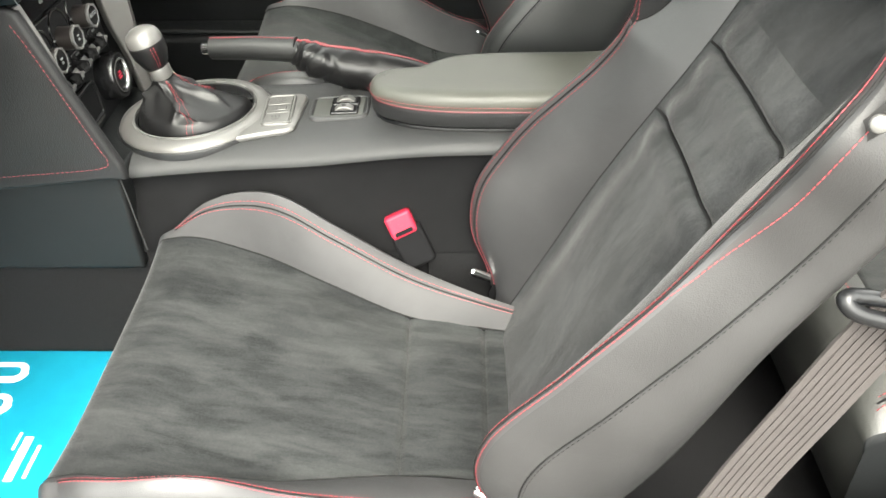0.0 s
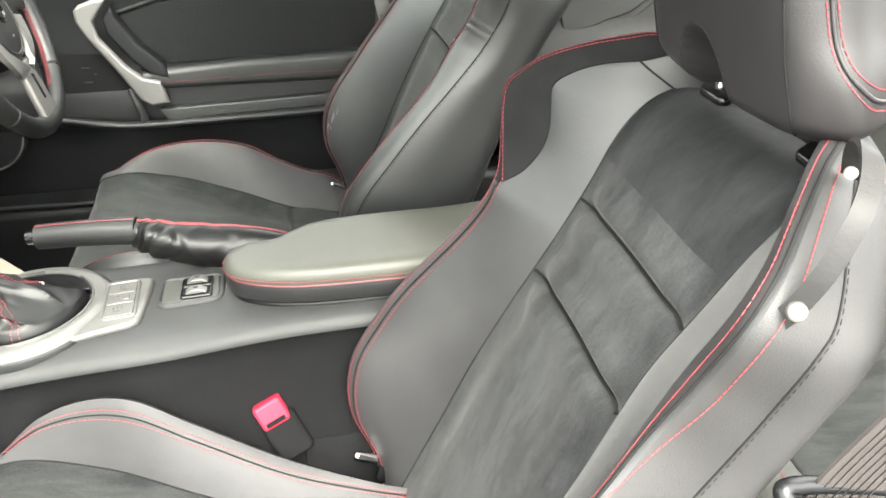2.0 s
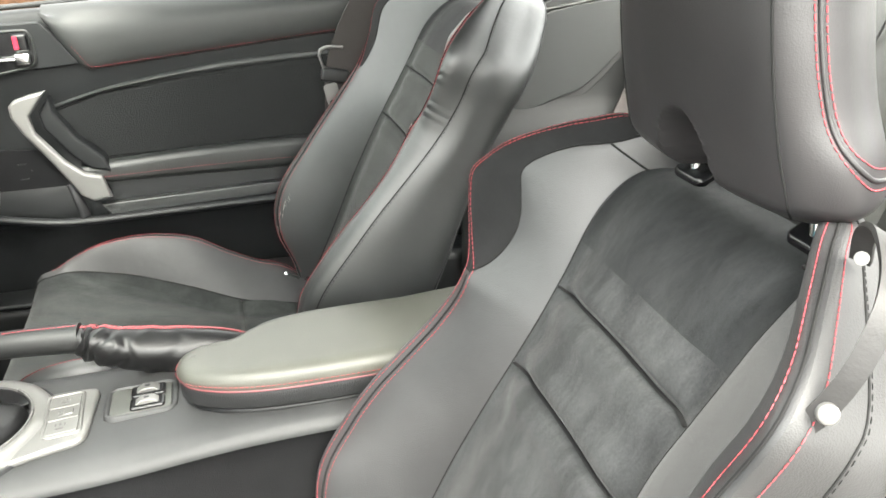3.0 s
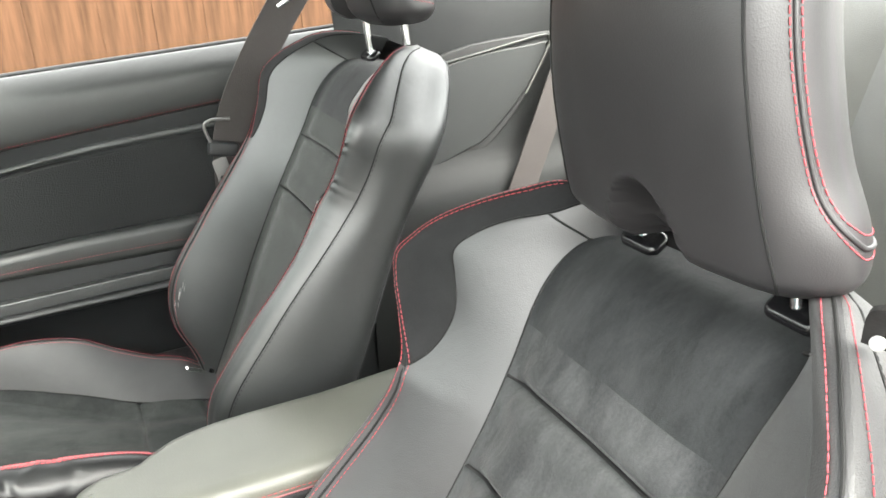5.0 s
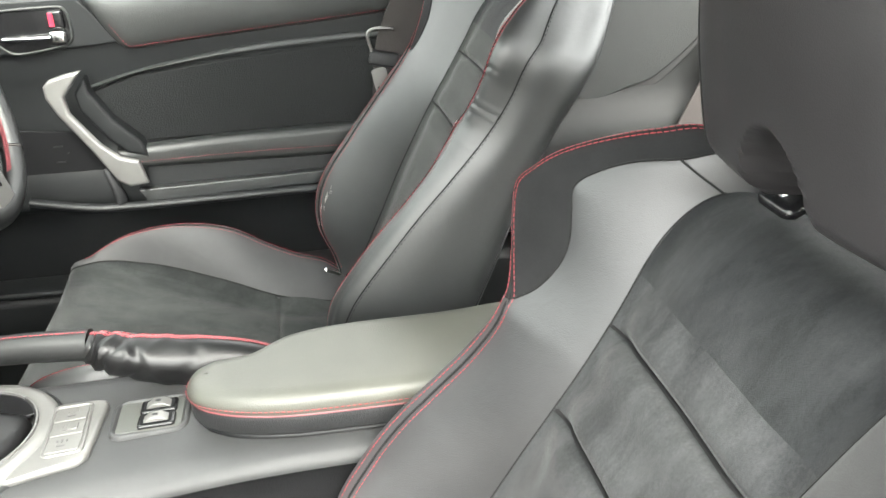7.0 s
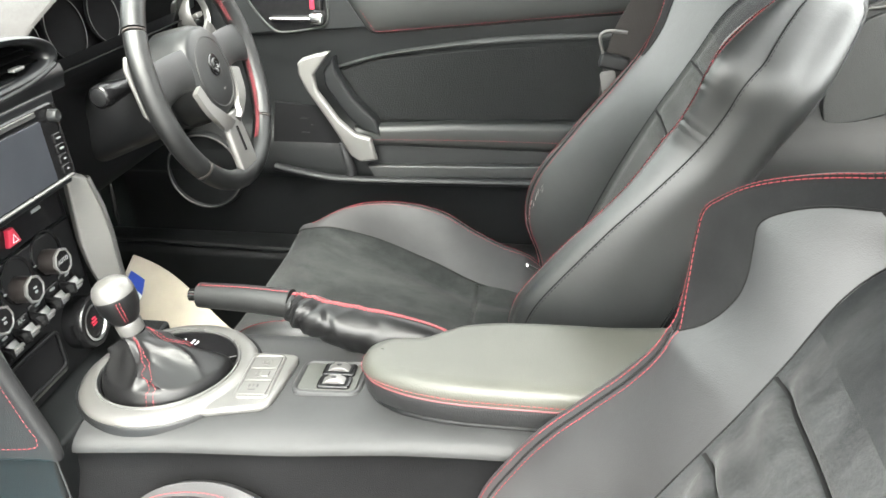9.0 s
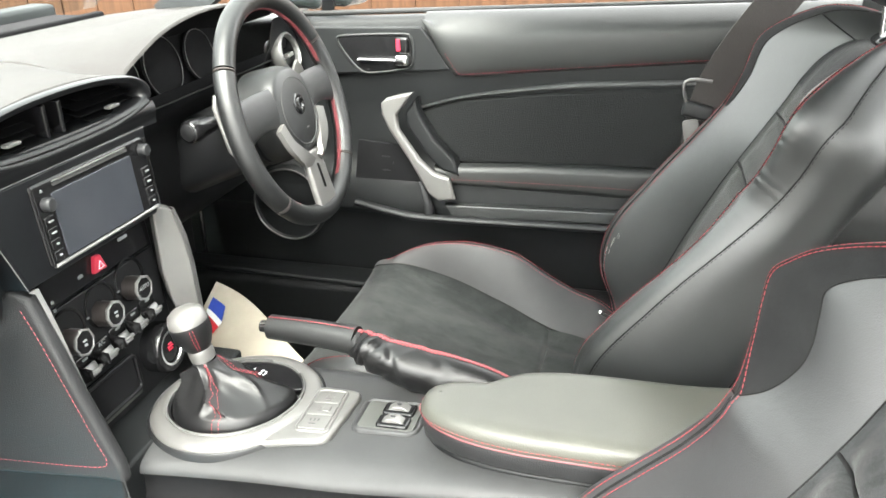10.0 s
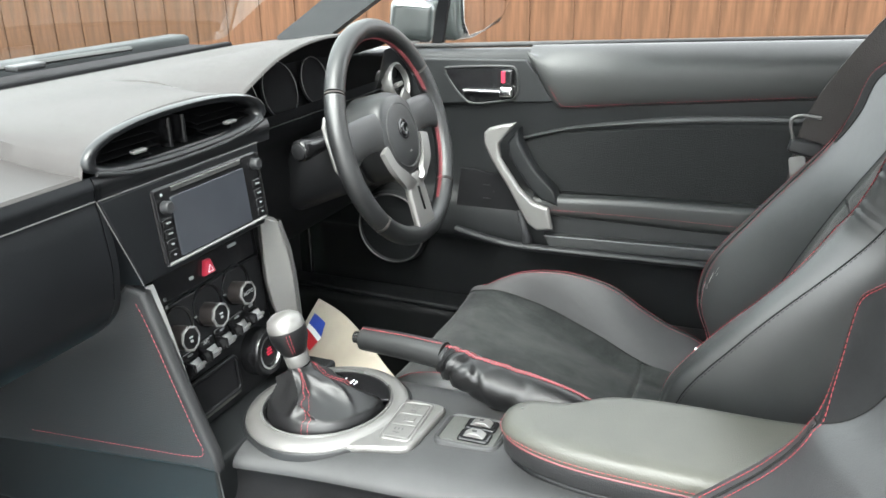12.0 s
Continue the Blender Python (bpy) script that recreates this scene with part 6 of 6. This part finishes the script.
rows = [[Vector((x, y, .733 - .075 * ((-1.12 - x) / 1.2) - .06 * ((-1.12 - x) / 1.2) ** 2 - .05 * (y / .78) ** 4)) for y in np.linspace(-.80, .80, 21)] for x in np.linspace(-1.12, -2.3, 16)]
structure("bonnet", grid(rows), CAR, "grey painted bonnet", "bonnet")
wp = thing("wiper", (-1.03, .2, .75), "black windscreen wiper arm on the cowl", "wiper")
part("arm", tube(spline([(-1.04, .45, .748), (-1.05, .1, .750), (-1.03, -.3, .748)], 8), .008, 8, flat=.6), RUBBER, wp)
part("bracket", box((-1.03, .20, .748), (.03, .06, .010), .003), PLASTIC, wp)
structure("body_sides", join(box((.05, .80, .37), (1.9, .06, .70), .03), box((-1.05, .80, .345), (.3, .06, .68), .03), box((1.2, .80, .45), (.6, .06, .85), .03), box((1.45, 0, .4), (.06, 1.6, .75), .02), box((-1.0, 0, .30), (.05, 1.5, .84), .01)), CAR, "grey painted car body", "car body")
mir = thing("door_mirror", (-.5, .86, .78), "grey door mirror outside the driver window", "door mirror")
MM = frame_of((-.50, .90, .786), (.28, .96, 0), (0, 0, 1))  # faces backwards along the car
part("housing", prism([(-.062, -.036), (-.050, -.058), (.0, -.060), (.10, -.036), (.138, .005), (.145, .10), (.12, .13), (-.05, .13), (-.066, .09)], .09, .018, MM @ pose(0, 0, -.047)), CAR, mir, "grey painted housing")
part("mirror_glass", prism([(-.046, -.020), (-.030, -.048), (.02, -.042), (.09, -.018), (.122, .015), (.126, .095), (.11, .112), (-.034, .112), (-.047, .085)], .004, .001, MM @ pose(0, 0, .0025)), MIRROR, mir, "mirror glass")
part("foot", box((-.612, .835, .772), (.10, .08, .085), .018, (0, 6, 10), 3), CAR, mir, "grey painted mirror foot")

# ---- floor, cards, outside ----
structure("floor", box((-.2, 0, -.02), (2.5, 1.44, .04), 0), CARPET, "black carpeted car floor")
card = thing("advertising_mat", (-.7, -.35, 0), "cyan printed paper floor mat in the passenger footwell", "floor mat")
part("sheet", box((-.76, -.36, .004), (.50, .49, .003), .001), PAPERBLUE, card, "cyan printed card")
for k, (x, y) in enumerate(((-.702, -.167), (-.700, -.232), (-.698, -.297))):
    part("printed_shape", tube([(x + a, y + b, .0058) for a, b in rounded(.085, .034, .016)], .0075, 6, flat=.05, closed=True), WHITE, card)
for x, y, w, h in ((-.600, -.33, .012, .075), (-.580, -.335, .005, .055), (-.615, -.30, .004, .03)):
    part("printed_bar", box((x, y, .006), (w, h, .0008), 0), WHITE, card)
pm = thing("paper_mat", (-.5, .3, 0), "beige paper mat with blue and red stripes in the driver footwell", "paper mat")
a0, a1, b0, b1 = Vector((-.70, .51, .25)), Vector((-.405, .360, .170)), Vector((-.74, .36, .10)), Vector((-.50, .23, .08))


def mat_point(t, q):
    return a0.lerp(a1, t).lerp(b0.lerp(b1, t), q) + Vector((0, .010 * math.sin(5 * t + 3 * q), .008 * math.sin(4 * q + 6 * t)))


part("sheet", grid([[mat_point(t, q) for t in np.linspace(0, 1, 16)] for q in np.linspace(0, 1, 16)]), PAPER, pm, "beige paper sheet")
BLUEINK, REDINK = material("blue_print", (0.02, 0.05, 0.30), 0.6), material("red_print", (0.42, 0.02, 0.03), 0.6)
for name, mt, q0, q1 in (("blue_stripe", BLUEINK, .17, .29), ("white_stripe", WHITE, .29, .34), ("red_stripe", REDINK, .34, .45)):
    part(name, grid([[mat_point(t, q + .10 * t) + Vector((.0015, -.003, .003)) for t in np.linspace(.04, .19 - .22 * abs(q - .3), 10)] for q in np.linspace(q0, q1, 6)]), mt, pm)
structure("ground", box((0, 0, -.33), (400, 400, .2), 0), GRAVEL, "grey paving under the car")

fence = tagged(new("fence"), "orange brown wooden fence of overlapping boards", "fence", kind="structure")
rng = random.Random(4)
W, FY = .105, 2.95
near_meshes = []
for k in range(6):
    tap = .004 + .002 * (k % 3)
    g = prism([(-.075, -.006), (.075, -.002 - tap), (.075, .008 - tap), (-.075, .010)], 1.8, .0015)
    me = bpy.data.meshes.new("board")
    me.from_pydata(g[0], [], g[1])
    me.materials.append(FENCE)
    near_meshes.append(me)
for i in range(130):
    b = new("board", near_meshes[i % 6])
    b.parent = fence
    b.matrix_basis = pose(-9.5 + i * W + rng.uniform(-.006, .006), FY + (.007 if i % 2 else 0), .67, 0, rng.uniform(-.25, .25), 0)
for z in (.2, 1.2):
    part("rail", box((-2.7, FY + .05, z), (14, .04, .08), .004), FENCE, fence)
